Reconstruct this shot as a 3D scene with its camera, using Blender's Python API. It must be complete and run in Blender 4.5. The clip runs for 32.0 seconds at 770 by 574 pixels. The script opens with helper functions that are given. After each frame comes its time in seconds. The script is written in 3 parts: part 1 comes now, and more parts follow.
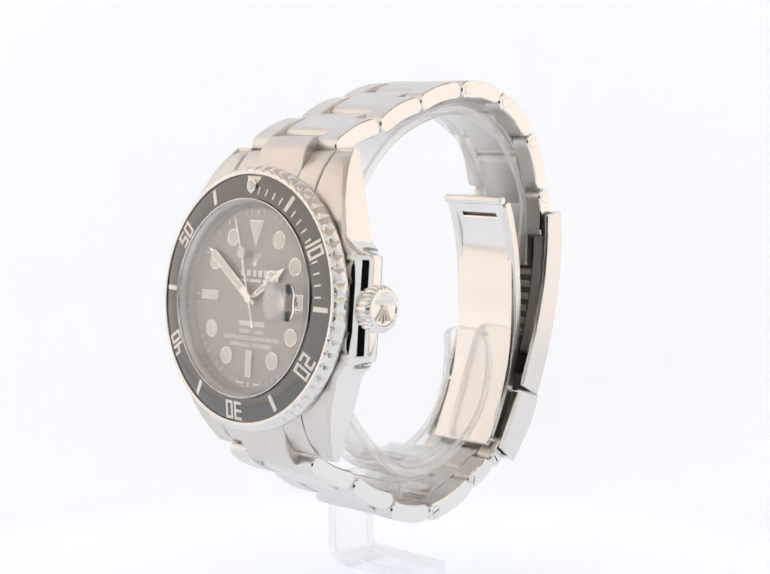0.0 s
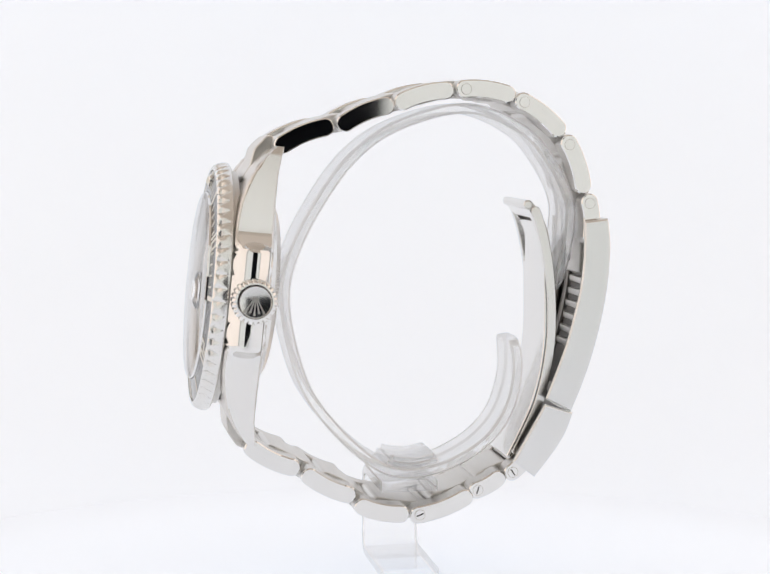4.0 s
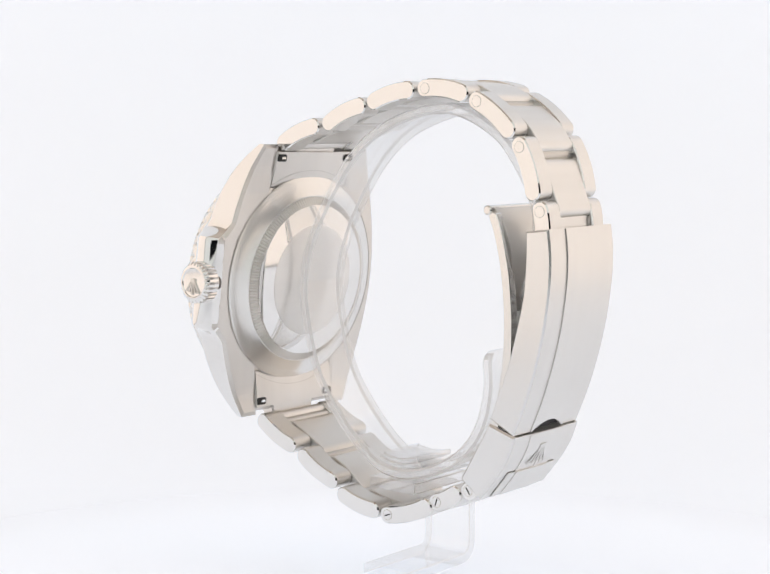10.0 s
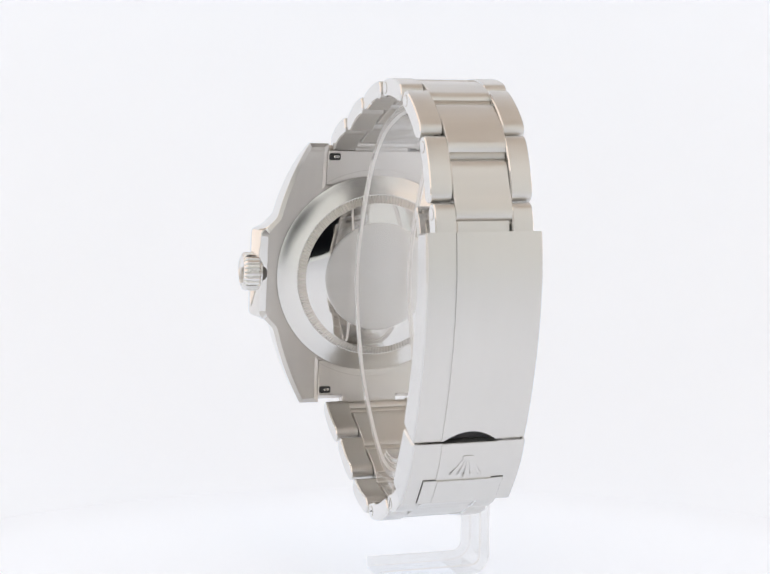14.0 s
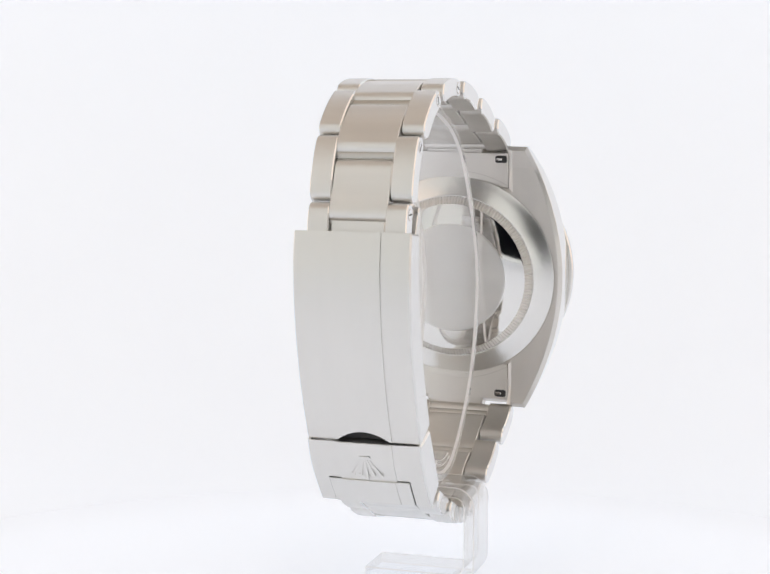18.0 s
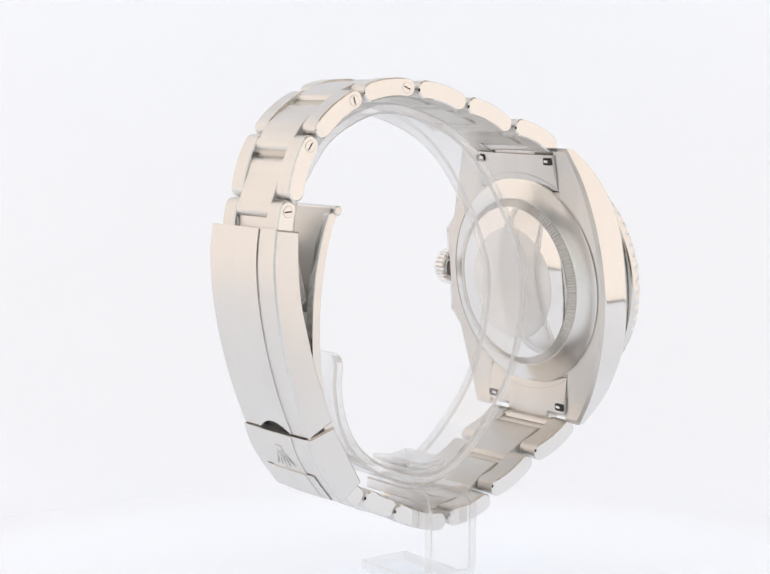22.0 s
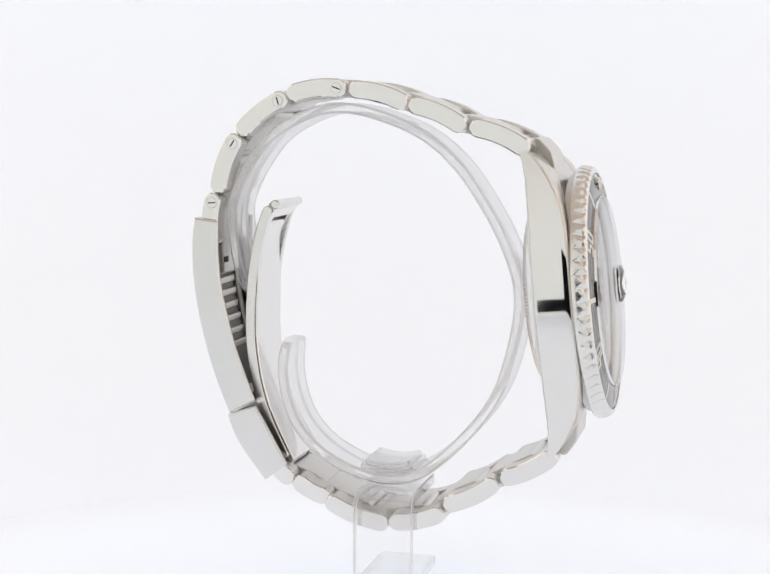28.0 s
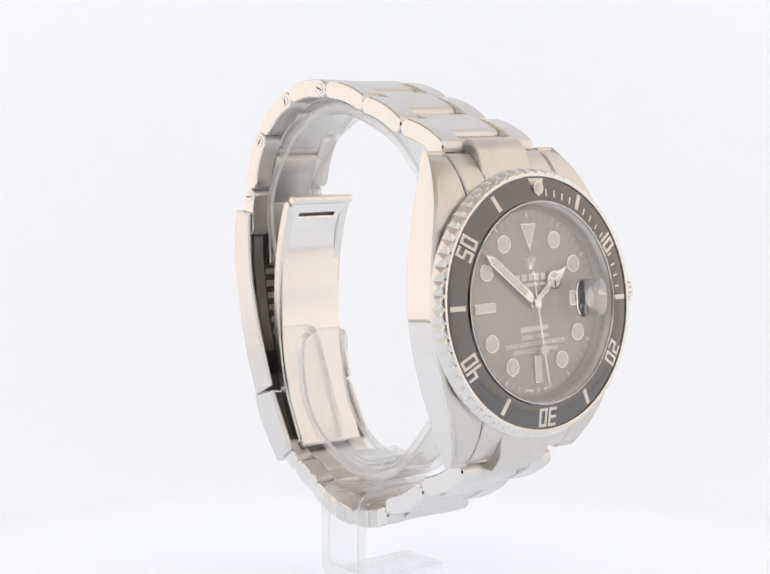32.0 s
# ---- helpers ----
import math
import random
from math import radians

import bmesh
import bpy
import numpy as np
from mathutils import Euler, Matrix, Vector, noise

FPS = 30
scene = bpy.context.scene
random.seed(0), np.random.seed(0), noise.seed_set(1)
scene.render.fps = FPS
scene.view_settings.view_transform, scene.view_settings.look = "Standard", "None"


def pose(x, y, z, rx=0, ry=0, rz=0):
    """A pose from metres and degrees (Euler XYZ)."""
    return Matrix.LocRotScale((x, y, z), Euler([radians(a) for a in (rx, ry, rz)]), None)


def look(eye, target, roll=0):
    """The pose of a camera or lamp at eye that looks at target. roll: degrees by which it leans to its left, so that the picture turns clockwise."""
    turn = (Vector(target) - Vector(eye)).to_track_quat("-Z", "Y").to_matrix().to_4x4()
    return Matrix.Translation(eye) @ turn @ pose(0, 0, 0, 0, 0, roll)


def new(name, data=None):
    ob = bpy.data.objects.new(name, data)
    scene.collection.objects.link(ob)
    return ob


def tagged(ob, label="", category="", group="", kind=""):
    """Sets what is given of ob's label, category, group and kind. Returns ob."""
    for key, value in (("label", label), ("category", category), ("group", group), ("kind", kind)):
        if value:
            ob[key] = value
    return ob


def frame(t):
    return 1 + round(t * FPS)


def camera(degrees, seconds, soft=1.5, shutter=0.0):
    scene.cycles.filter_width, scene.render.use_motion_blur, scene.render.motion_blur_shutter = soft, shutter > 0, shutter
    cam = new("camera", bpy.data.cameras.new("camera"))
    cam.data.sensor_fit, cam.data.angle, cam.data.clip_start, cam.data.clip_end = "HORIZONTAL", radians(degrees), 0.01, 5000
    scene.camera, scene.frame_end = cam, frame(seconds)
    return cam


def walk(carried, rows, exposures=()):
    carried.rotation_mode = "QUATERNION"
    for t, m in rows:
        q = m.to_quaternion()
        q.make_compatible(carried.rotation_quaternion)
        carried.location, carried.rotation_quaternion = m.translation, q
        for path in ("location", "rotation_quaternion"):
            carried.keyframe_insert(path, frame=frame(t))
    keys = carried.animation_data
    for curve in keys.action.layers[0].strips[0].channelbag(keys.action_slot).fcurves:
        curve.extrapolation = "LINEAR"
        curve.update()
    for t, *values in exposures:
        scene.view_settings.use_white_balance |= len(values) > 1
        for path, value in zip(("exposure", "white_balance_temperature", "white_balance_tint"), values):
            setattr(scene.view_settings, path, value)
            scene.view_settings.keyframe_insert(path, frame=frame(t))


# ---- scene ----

from math import atan2, ceil, cos, hypot, pi, sin, sqrt

MM = 0.001
SECONDS = 32.0

# ---- the camera, which stands still ----
cam = camera(2 * math.degrees(math.atan(784 / 3244)), SECONDS, soft=1.6)
EYE = (0.0, -0.2704, 0.0792)
YAW, PITCH, ROLL = 0.0124, -0.1082, 0.0046
VIEW = (-sin(YAW) * cos(PITCH), cos(YAW) * cos(PITCH), sin(PITCH))
CAM_POSE = look(EYE, [e + v for e, v in zip(EYE, VIEW)], math.degrees(ROLL))
walk(cam, [(0, CAM_POSE), (SECONDS, CAM_POSE)], [(0, 0.07), (2.1, 0.06), (2.9, 0.0), (SECONDS, 0.0)])


def turn_at(t):
    """The turntable's angle in radians."""
    s = (t - 16) / 16
    return -pi + 0.00309 - 2.39906 * s - 0.02401 * s ** 2 + 0.02634 * s ** 3 + 0.00242 * s ** 4 - 0.0328 * s ** 5


# ---- light: the box's own lamps ----
world = bpy.data.worlds.new("dark_room")
world.use_nodes = True
world.node_tree.nodes["Background"].inputs[0].default_value = (0.5, 0.55, 0.65, 1)
world.node_tree.nodes["Background"].inputs[1].default_value = 0.05
scene.world = world


def area_lamp(name, eye, target, sx, sy, watts, colour):
    data = bpy.data.lights.new(name, "AREA")
    data.shape, data.size, data.size_y, data.energy, data.color = "RECTANGLE", sx, sy, watts, colour
    ob = new(name, data)
    ob.matrix_world = look(eye, target)
    return ob


BOX_X, BOX_Y0, BOX_Y1, BOX_Z = 0.26, -0.25, 0.24, 0.40
# a dim lamp in the box's roof, and a warm soft panel in each side wall
area_lamp("ceiling_lamp", (0, 0.03, BOX_Z - 0.012), (0, 0.031, 0), 0.30, 0.22, 0.02, (1.0, 0.92, 0.83))
area_lamp("side_panel_west", (-BOX_X + 0.012, 0.016, 0.197), (0, 0.016, 0.197), 0.44, 0.386, 0.305, (1.0, 0.845, 0.725))
area_lamp("side_panel_east", (BOX_X - 0.012, 0.016, 0.197), (0, 0.016, 0.197), 0.44, 0.386, 0.305, (1.0, 0.845, 0.725))


# ---- materials ----
def material(name, colour, rough=0.5, metal=0.0, grain=0.0, grain_scale=400.0, stretch=(1, 1, 1), bump=0.0,
             ior=1.45, transmission=0.0, coat=0.0, mottle=0.0, mottle_scale=60.0, random=0.0, glow=(0, 0, 0)):
    mat = bpy.data.materials.new(name)
    mat.use_nodes = True
    nt = mat.node_tree
    b = nt.nodes["Principled BSDF"]
    b.inputs["Base Color"].default_value = (*colour, 1)
    b.inputs["Roughness"].default_value = rough
    b.inputs["Metallic"].default_value = metal
    b.inputs["IOR"].default_value = ior
    b.inputs["Transmission Weight"].default_value = transmission
    b.inputs["Coat Weight"].default_value = coat
    b.inputs["Coat Roughness"].default_value = 0.03
    b.inputs["Emission Color"].default_value = (*glow, 1)
    b.inputs["Emission Strength"].default_value = 1.0 if max(glow) > 0 else 0.0
    if not (grain or bump or mottle):
        return mat
    tex = nt.nodes.new("ShaderNodeTexCoord")
    mapping = nt.nodes.new("ShaderNodeMapping")
    mapping.inputs["Scale"].default_value = stretch
    nt.links.new(tex.outputs["Object"], mapping.inputs["Vector"])
    fine = nt.nodes.new("ShaderNodeTexNoise")
    fine.inputs["Scale"].default_value, fine.inputs["Detail"].default_value = grain_scale, 3.0
    nt.links.new(mapping.outputs["Vector"], fine.inputs["Vector"])
    if grain:
        spread = nt.nodes.new("ShaderNodeMapRange")
        spread.inputs["To Min"].default_value, spread.inputs["To Max"].default_value = max(0.02, rough - grain), rough + grain
        nt.links.new(fine.outputs["Fac"], spread.inputs["Value"])
        nt.links.new(spread.outputs["Result"], b.inputs["Roughness"])
    if bump:
        bn = nt.nodes.new("ShaderNodeBump")
        bn.inputs["Strength"].default_value, bn.inputs["Distance"].default_value = bump, 0.00004
        nt.links.new(fine.outputs["Fac"], bn.inputs["Height"])
        nt.links.new(bn.outputs["Normal"], b.inputs["Normal"])
    if mottle or random:
        coarse = nt.nodes.new("ShaderNodeTexNoise")
        coarse.inputs["Scale"].default_value, coarse.inputs["Detail"].default_value = mottle_scale, 4.0
        nt.links.new(mapping.outputs["Vector"], coarse.inputs["Vector"])
        tone = nt.nodes.new("ShaderNodeMapRange")
        tone.inputs["To Min"].default_value, tone.inputs["To Max"].default_value = 1 - mottle, 1 + mottle
        nt.links.new(coarse.outputs["Fac"], tone.inputs["Value"])
        mix = nt.nodes.new("ShaderNodeVectorMath")
        mix.operation = "SCALE"
        mix.inputs[0].default_value = colour
        nt.links.new(tone.outputs["Result"], mix.inputs["Scale"])
        nt.links.new(mix.outputs["Vector"], b.inputs["Base Color"])
    return mat


STEEL = (0.725, 0.715, 0.698)
brushed = material("brushed_steel", STEEL, 0.36, 1.0, 0.07, 900, (0.05, 1, 1), 0.35, mottle=0.06, mottle_scale=350)
brushed_up = material("brushed_steel_lengthwise", STEEL, 0.34, 1.0, 0.04, 900, (1, 1, 0.05), 0.15, mottle=0.025, mottle_scale=350)
satin = material("satin_steel", (0.675, 0.652, 0.622), 0.33, 1.0, 0.08, 1200, (1, 0.06, 1), 0.35, mottle=0.07, mottle_scale=300)
sheen = material("fine_satin_steel", (0.76, 0.75, 0.73), 0.25, 1.0, 0.012, 1500, (1, 1, 1), mottle=0.02)
flank_steel = material("polished_clasp_steel", (0.73, 0.728, 0.722), 0.21, 1.0, 0.02, 300, (1, 1, 1), mottle=0.01)
rehaut_steel = material("bright_ring_steel", (0.66, 0.65, 0.64), 0.45, 1.0, 0.05, 900, (1, 1, 1), mottle=0.03)
blade_steel = material("soft_polished_steel", (0.78, 0.77, 0.755), 0.12, 1.0, 0.03, 400, (1, 1, 0.2), mottle=0.02)
bright = material("polished_crown_steel", (0.78, 0.77, 0.755), 0.15, 1.0, 0.03, 600, (1, 1, 1), mottle=0.02)
polished = material("polished_steel", (0.78, 0.77, 0.755), 0.055, 1.0, 0.02, 250, (1, 1, 1), mottle=0.01)
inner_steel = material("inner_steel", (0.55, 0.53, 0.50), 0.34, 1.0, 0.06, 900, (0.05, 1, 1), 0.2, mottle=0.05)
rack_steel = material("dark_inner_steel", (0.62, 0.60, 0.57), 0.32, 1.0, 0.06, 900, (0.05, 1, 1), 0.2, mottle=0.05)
# near-black copy of the inner steel, painting the shade inside clasp and crown gap
rack_shade = material("shaded_inner_steel", (0.16, 0.15, 0.14), 0.4, 1.0, 0.06, 900, (0.05, 1, 1), 0.2, mottle=0.05)
# near-black fill that puts the shade inside holes, slots and finger notch into colour
dark_gap = material("dark_recess", (0.03, 0.03, 0.03), 0.6, 0.0, 0.1, 300)
ceramic = material("black_ceramic", (0.04, 0.039, 0.04), 0.12, 0.0, 0.03, 500, ior=2.17, mottle=0.1)
# black dial in mid grey: the crystal's pale reflections are put into the colour
greyed_dial = material("glare_greyed_lacquer", (0.40, 0.374, 0.352), 0.3, 0.0, 0.04, 2500, ior=1.6, coat=0.6, mottle=0.2, mottle_scale=900)
lume = material("pale_lume", (0.78, 0.76, 0.70), 0.6, 0.0, 0.1, 3000, mottle=0.04, mottle_scale=1500)
platinum = material("platinum_inlay", (0.74, 0.71, 0.66), 0.4, 0.6, 0.08, 2500, mottle=0.04, mottle_scale=1500)
white_gold = material("white_gold", (0.80, 0.78, 0.75), 0.10, 1.0, 0.03, 800)
print_white = material("white_print", (0.86, 0.85, 0.83), 0.5, 0.0, 0.05, 2000)
print_black = material("black_print", (0.02, 0.02, 0.02), 0.5, 0.0, 0.05, 2000)
sapphire = material("sapphire_glass", (1, 1, 1), 0.0, 0.0, ior=1.77, transmission=1.0)


def clear_pane(name, ior, rough=0.01, falloff=5.0, tint=1.0, haze=0.0):
    """A clear pane: see-through, with gloss by its refractive index; haze mixes in flat white."""
    mat = bpy.data.materials.new(name)
    mat.use_nodes = True
    nt = mat.node_tree
    nt.nodes.clear()
    out, mix = nt.nodes.new("ShaderNodeOutputMaterial"), nt.nodes.new("ShaderNodeMixShader")
    clear, gloss, facing = nt.nodes.new("ShaderNodeBsdfTransparent"), nt.nodes.new("ShaderNodeBsdfGlossy"), nt.nodes.new("ShaderNodeLayerWeight")
    gloss.inputs["Roughness"].default_value = rough
    clear.inputs["Color"].default_value = (tint, tint, tint, 1)
    power, curve = nt.nodes.new("ShaderNodeMath"), nt.nodes.new("ShaderNodeMapRange")
    power.operation, power.inputs[1].default_value = "POWER", falloff
    head_on = ((ior - 1) / (ior + 1)) ** 2
    curve.inputs["To Min"].default_value, curve.inputs["To Max"].default_value = head_on, 1.0
    nt.links.new(facing.outputs["Facing"], power.inputs[0])
    nt.links.new(power.outputs[0], curve.inputs["Value"])
    nt.links.new(curve.outputs["Result"], mix.inputs[0])
    nt.links.new(clear.outputs[0], mix.inputs[1])
    nt.links.new(gloss.outputs[0], mix.inputs[2])
    if haze:
        veil, both = nt.nodes.new("ShaderNodeMixShader"), nt.nodes.new("ShaderNodeMixShader")
        for k, kind in ((1, "ShaderNodeBsdfTranslucent"), (2, "ShaderNodeBsdfDiffuse")):
            white = nt.nodes.new(kind)
            white.inputs["Color"].default_value = (1.0, 1.0, 1.0, 1)
            nt.links.new(white.outputs[0], both.inputs[k])
        veil.inputs[0].default_value = haze
        nt.links.new(mix.outputs[0], veil.inputs[1])
        nt.links.new(both.outputs[0], veil.inputs[2])
        mix = veil
    nt.links.new(mix.outputs[0], out.inputs["Surface"])
    return mat


crystal_clear = clear_pane("clear_sapphire", 1.77)
# flat white stands for reflected light on the acrylic, and for chamfer glints
acrylic = clear_pane("clear_acrylic", 1.5, 0.01, 2.8, 1.0, 0.055)
side_veil = clear_pane("veiled_acrylic_side", 1.55, 0.08, 1.6, 1.0, 0.16)
edge_line = clear_pane("glint_acrylic_chamfer", 1.6, 0.05, 1.5, 1.0, 0.82)
# the paper glows by itself, an added light that whitens floor and backdrop
paper = material("glowing_paper", (0.76, 0.785, 0.82), 0.75, 0.0, 0.05, 900, bump=0.1, mottle=0.008, mottle_scale=9, glow=(0.282, 0.308, 0.349))
# stronger glow, put in to paint the brighter floor round the stand
disc_glow = material("glowing_disc", (0.76, 0.785, 0.82), 0.7, 0.0, 0.05, 900, bump=0.1, mottle=0.008, mottle_scale=9, glow=(0.334, 0.363, 0.413))


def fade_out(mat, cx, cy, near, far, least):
    """Paints the disc's soft edge: its glow weakens from one radius to another."""
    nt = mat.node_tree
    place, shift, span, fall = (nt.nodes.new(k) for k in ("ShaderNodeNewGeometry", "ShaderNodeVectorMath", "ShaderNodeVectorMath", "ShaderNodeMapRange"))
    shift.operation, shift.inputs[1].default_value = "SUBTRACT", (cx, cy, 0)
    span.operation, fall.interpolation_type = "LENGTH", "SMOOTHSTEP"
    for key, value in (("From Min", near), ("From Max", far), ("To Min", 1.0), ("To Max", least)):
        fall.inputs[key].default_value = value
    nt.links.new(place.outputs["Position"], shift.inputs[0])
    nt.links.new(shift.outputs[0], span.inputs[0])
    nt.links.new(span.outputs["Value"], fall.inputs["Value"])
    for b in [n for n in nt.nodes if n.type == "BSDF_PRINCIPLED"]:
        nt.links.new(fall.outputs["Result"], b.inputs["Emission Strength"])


fade_out(disc_glow, 0.0, -0.061, 0.100, 0.1235, 0.85)
fabric = material("white_box_panel", (0.78, 0.755, 0.73), 0.75, 0.0, 0.05, 1200, bump=0.2, mottle=0.01, mottle_scale=9)
# the flap's glow is added to brighten what the steel reflects
front_flap = material("glowing_front_flap", (0.80, 0.835, 0.82), 0.8, 0.0, 0.05, 900, bump=0.2, mottle=0.03, mottle_scale=12, glow=(0.19, 0.20, 0.20))
roof_cloth = material("tan_roof_cloth", (0.60, 0.53, 0.46), 0.8, 0.0, 0.05, 900, bump=0.2, mottle=0.03, mottle_scale=12)
black_cloth = material("black_cloth", (0.05, 0.05, 0.06), 0.9, 0.0, 0.05, 900, bump=0.2, mottle=0.1, mottle_scale=12)


# ---- mesh helpers, in millimetres ----
def finish(name, bm, mat, sharp=32.0):
    """One mesh out of a bmesh in millimetres, smooth but for its sharp edges."""
    bmesh.ops.recalc_face_normals(bm, faces=bm.faces)
    for e in bm.edges:
        e.smooth = len(e.link_faces) == 2 and e.calc_face_angle(0) < radians(sharp)
    for f in bm.faces:
        f.smooth = True
    bmesh.ops.scale(bm, vec=(MM, MM, MM), verts=bm.verts)
    me = bpy.data.meshes.new(name)
    bm.to_mesh(me)
    bm.free()
    me.materials.append(mat)
    return me


def part(name, bm, mat, parent, label="", m=None, sharp=32.0):
    me = bm if isinstance(bm, bpy.types.Mesh) else finish(name, bm, mat, sharp)
    ob = new(name, me)
    ob.parent = parent
    if m is not None:
        ob.matrix_basis = m
    return tagged(ob, label)


def offset_poly(poly, d):
    """The polygon, counter-clockwise, moved inwards by d."""
    out, n = [], len(poly)
    for i in range(n):
        (ax, ay), (bx, by), (cx, cy) = poly[i - 1], poly[i], poly[(i + 1) % n]
        e1, e2 = (bx - ax, by - ay), (cx - bx, cy - by)
        l1, l2 = hypot(*e1) or 1e-9, hypot(*e2) or 1e-9
        n1, n2 = (-e1[1] / l1, e1[0] / l1), (-e2[1] / l2, e2[0] / l2)
        k = max(0.35, 1 + n1[0] * n2[0] + n1[1] * n2[1])
        out.append((bx + d * (n1[0] + n2[0]) / k, by + d * (n1[1] + n2[1]) / k))
    return out


def area_of(poly):
    return 0.5 * sum(a[0] * b[1] - b[0] * a[1] for a, b in zip(poly, poly[1:] + poly[:1]))


def prism(poly, lo, hi, place, bevel=0.25, bm=None):
    """A polygon drawn out from lo to hi, with chamfered rims. place(a, b, h) gives the point."""
    bm = bm or bmesh.new()
    if area_of(poly) < 0:
        poly = poly[::-1]
    inner = offset_poly(poly, bevel) if bevel else poly
    levels = [(lo, inner), (lo + bevel, poly), (hi - bevel, poly), (hi, inner)] if bevel else [(lo, poly), (hi, poly)]
    rings = [[bm.verts.new(place(a, b, h)) for a, b in pts] for h, pts in levels]
    for r1, r2 in zip(rings, rings[1:]):
        for i in range(len(r1)):
            j = (i + 1) % len(r1)
            bm.faces.new((r1[i], r1[j], r2[j], r2[i]))
    bm.faces.new(rings[0][::-1])
    bm.faces.new(rings[-1])
    return bm


def yz_x(a, b, h):
    """Side outlines are (y, z), drawn out along x."""
    return (h, a, b)


def uv_n(a, b, h):
    """Face outlines are (u, v), drawn out along n."""
    return (a, b, h)


def strip(points, h, ends=10):
    """The outline of a bar of half thickness h along a line of points, with round ends."""
    n = len(points)
    tangents = []
    for i in range(n):
        a, b = points[max(0, i - 1)], points[min(n - 1, i + 1)]
        l = hypot(b[0] - a[0], b[1] - a[1])
        tangents.append(((b[0] - a[0]) / l, (b[1] - a[1]) / l))
    left = [(p[0] - t[1] * h, p[1] + t[0] * h) for p, t in zip(points, tangents)]
    right = [(p[0] + t[1] * h, p[1] - t[0] * h) for p, t in zip(points, tangents)]
    a1 = atan2(tangents[-1][1], tangents[-1][0])
    a0 = atan2(tangents[0][1], tangents[0][0])
    cap1 = [(points[-1][0] + h * cos(a1 + pi / 2 - pi * k / ends), points[-1][1] + h * sin(a1 + pi / 2 - pi * k / ends)) for k in range(1, ends)]
    cap0 = [(points[0][0] + h * cos(a0 - pi / 2 - pi * k / ends), points[0][1] + h * sin(a0 - pi / 2 - pi * k / ends)) for k in range(1, ends)]
    return left + cap1 + right[::-1] + cap0


def smooth_line(points, steps=6):
    """A Catmull-Rom line through the points."""
    out = []
    pts = [points[0]] + list(points) + [points[-1]]
    for i in range(1, len(pts) - 2):
        p0, p1, p2, p3 = pts[i - 1:i + 3]
        for k in range(steps):
            t = k / steps
            out.append(tuple(0.5 * (2 * b + (c - a) * t + (2 * a - 5 * b + 4 * c - d) * t * t + (3 * b - a - 3 * c + d) * t ** 3)
                             for a, b, c, d in zip(p0, p1, p2, p3)))
    return out + [tuple(points[-1])]


def piece_of(line, a, b, count=9):
    """Points at even steps between the lengths a and b along a line."""
    lengths = [0.0]
    for p, q in zip(line, line[1:]):
        lengths.append(lengths[-1] + hypot(q[0] - p[0], q[1] - p[1]))
    return [(float(np.interp(s, lengths, [p[0] for p in line])), float(np.interp(s, lengths, [p[1] for p in line]))) for s in np.linspace(a, b, count)]


def lathe(profile, seg=128, bm=None, radius=None, close=False):
    """Turns a profile of (r, n) about the n axis. radius(r, n, angle) may change it."""
    bm = bm or bmesh.new()
    rings = []
    for r, n in profile:
        if r < 1e-6:
            rings.append([bm.verts.new((0, 0, n))])
            continue
        ring = []
        for i in range(seg):
            a = 2 * pi * i / seg
            q = radius(r, n, a) if radius else r
            ring.append(bm.verts.new((q * sin(a), q * cos(a), n)))
        rings.append(ring)
    if close:
        rings.append(rings[0])
    for r1, r2 in zip(rings, rings[1:]):
        for i in range(seg):
            j = (i + 1) % seg
            if len(r1) == 1:
                bm.faces.new((r1[0], r2[i], r2[j]))
            elif len(r2) == 1:
                bm.faces.new((r1[i], r1[j], r2[0]))
            else:
                bm.faces.new((r1[i], r1[j], r2[j], r2[i]))
    return bm


def rect(w, h, cx=0.0, cy=0.0, r=0.0, n=4):
    """A rectangle's outline, with rounded corners."""
    if r <= 0:
        return [(cx - w / 2, cy - h / 2), (cx + w / 2, cy - h / 2), (cx + w / 2, cy + h / 2), (cx - w / 2, cy + h / 2)]
    out = []
    for sx, sy, a0 in ((1, 1, 0), (-1, 1, 90), (-1, -1, 180), (1, -1, 270)):
        for k in range(n + 1):
            a = radians(a0 + 90 * k / n)
            out.append((cx + sx * (w / 2 - r) + r * cos(a), cy + sy * (h / 2 - r) + r * sin(a)))
    return out


def disc(r, cx=0.0, cy=0.0, n=28):
    return [(cx + r * cos(2 * pi * k / n), cy + r * sin(2 * pi * k / n)) for k in range(n)]


def turned(poly, angle, cx=0.0, cy=0.0):
    """Turned clockwise by angle (radians) about the origin, then moved."""
    c, s = cos(-angle), sin(-angle)
    return [(cx + a * c - b * s, cy + a * s + b * c) for a, b in poly]


# ---- the light box ----
def slab(name, x0, x1, y0, y1, z0, z1, mat):
    bm = bmesh.new()
    prism(rect(x1 - x0, y1 - y0, (x0 + x1) / 2, (y0 + y1) / 2), z0, z1, uv_n, 0, bm)
    me = finish(name, bm, mat)
    me.transform(Matrix.Scale(1000, 4))
    return tagged(new(name, me), kind="structure")


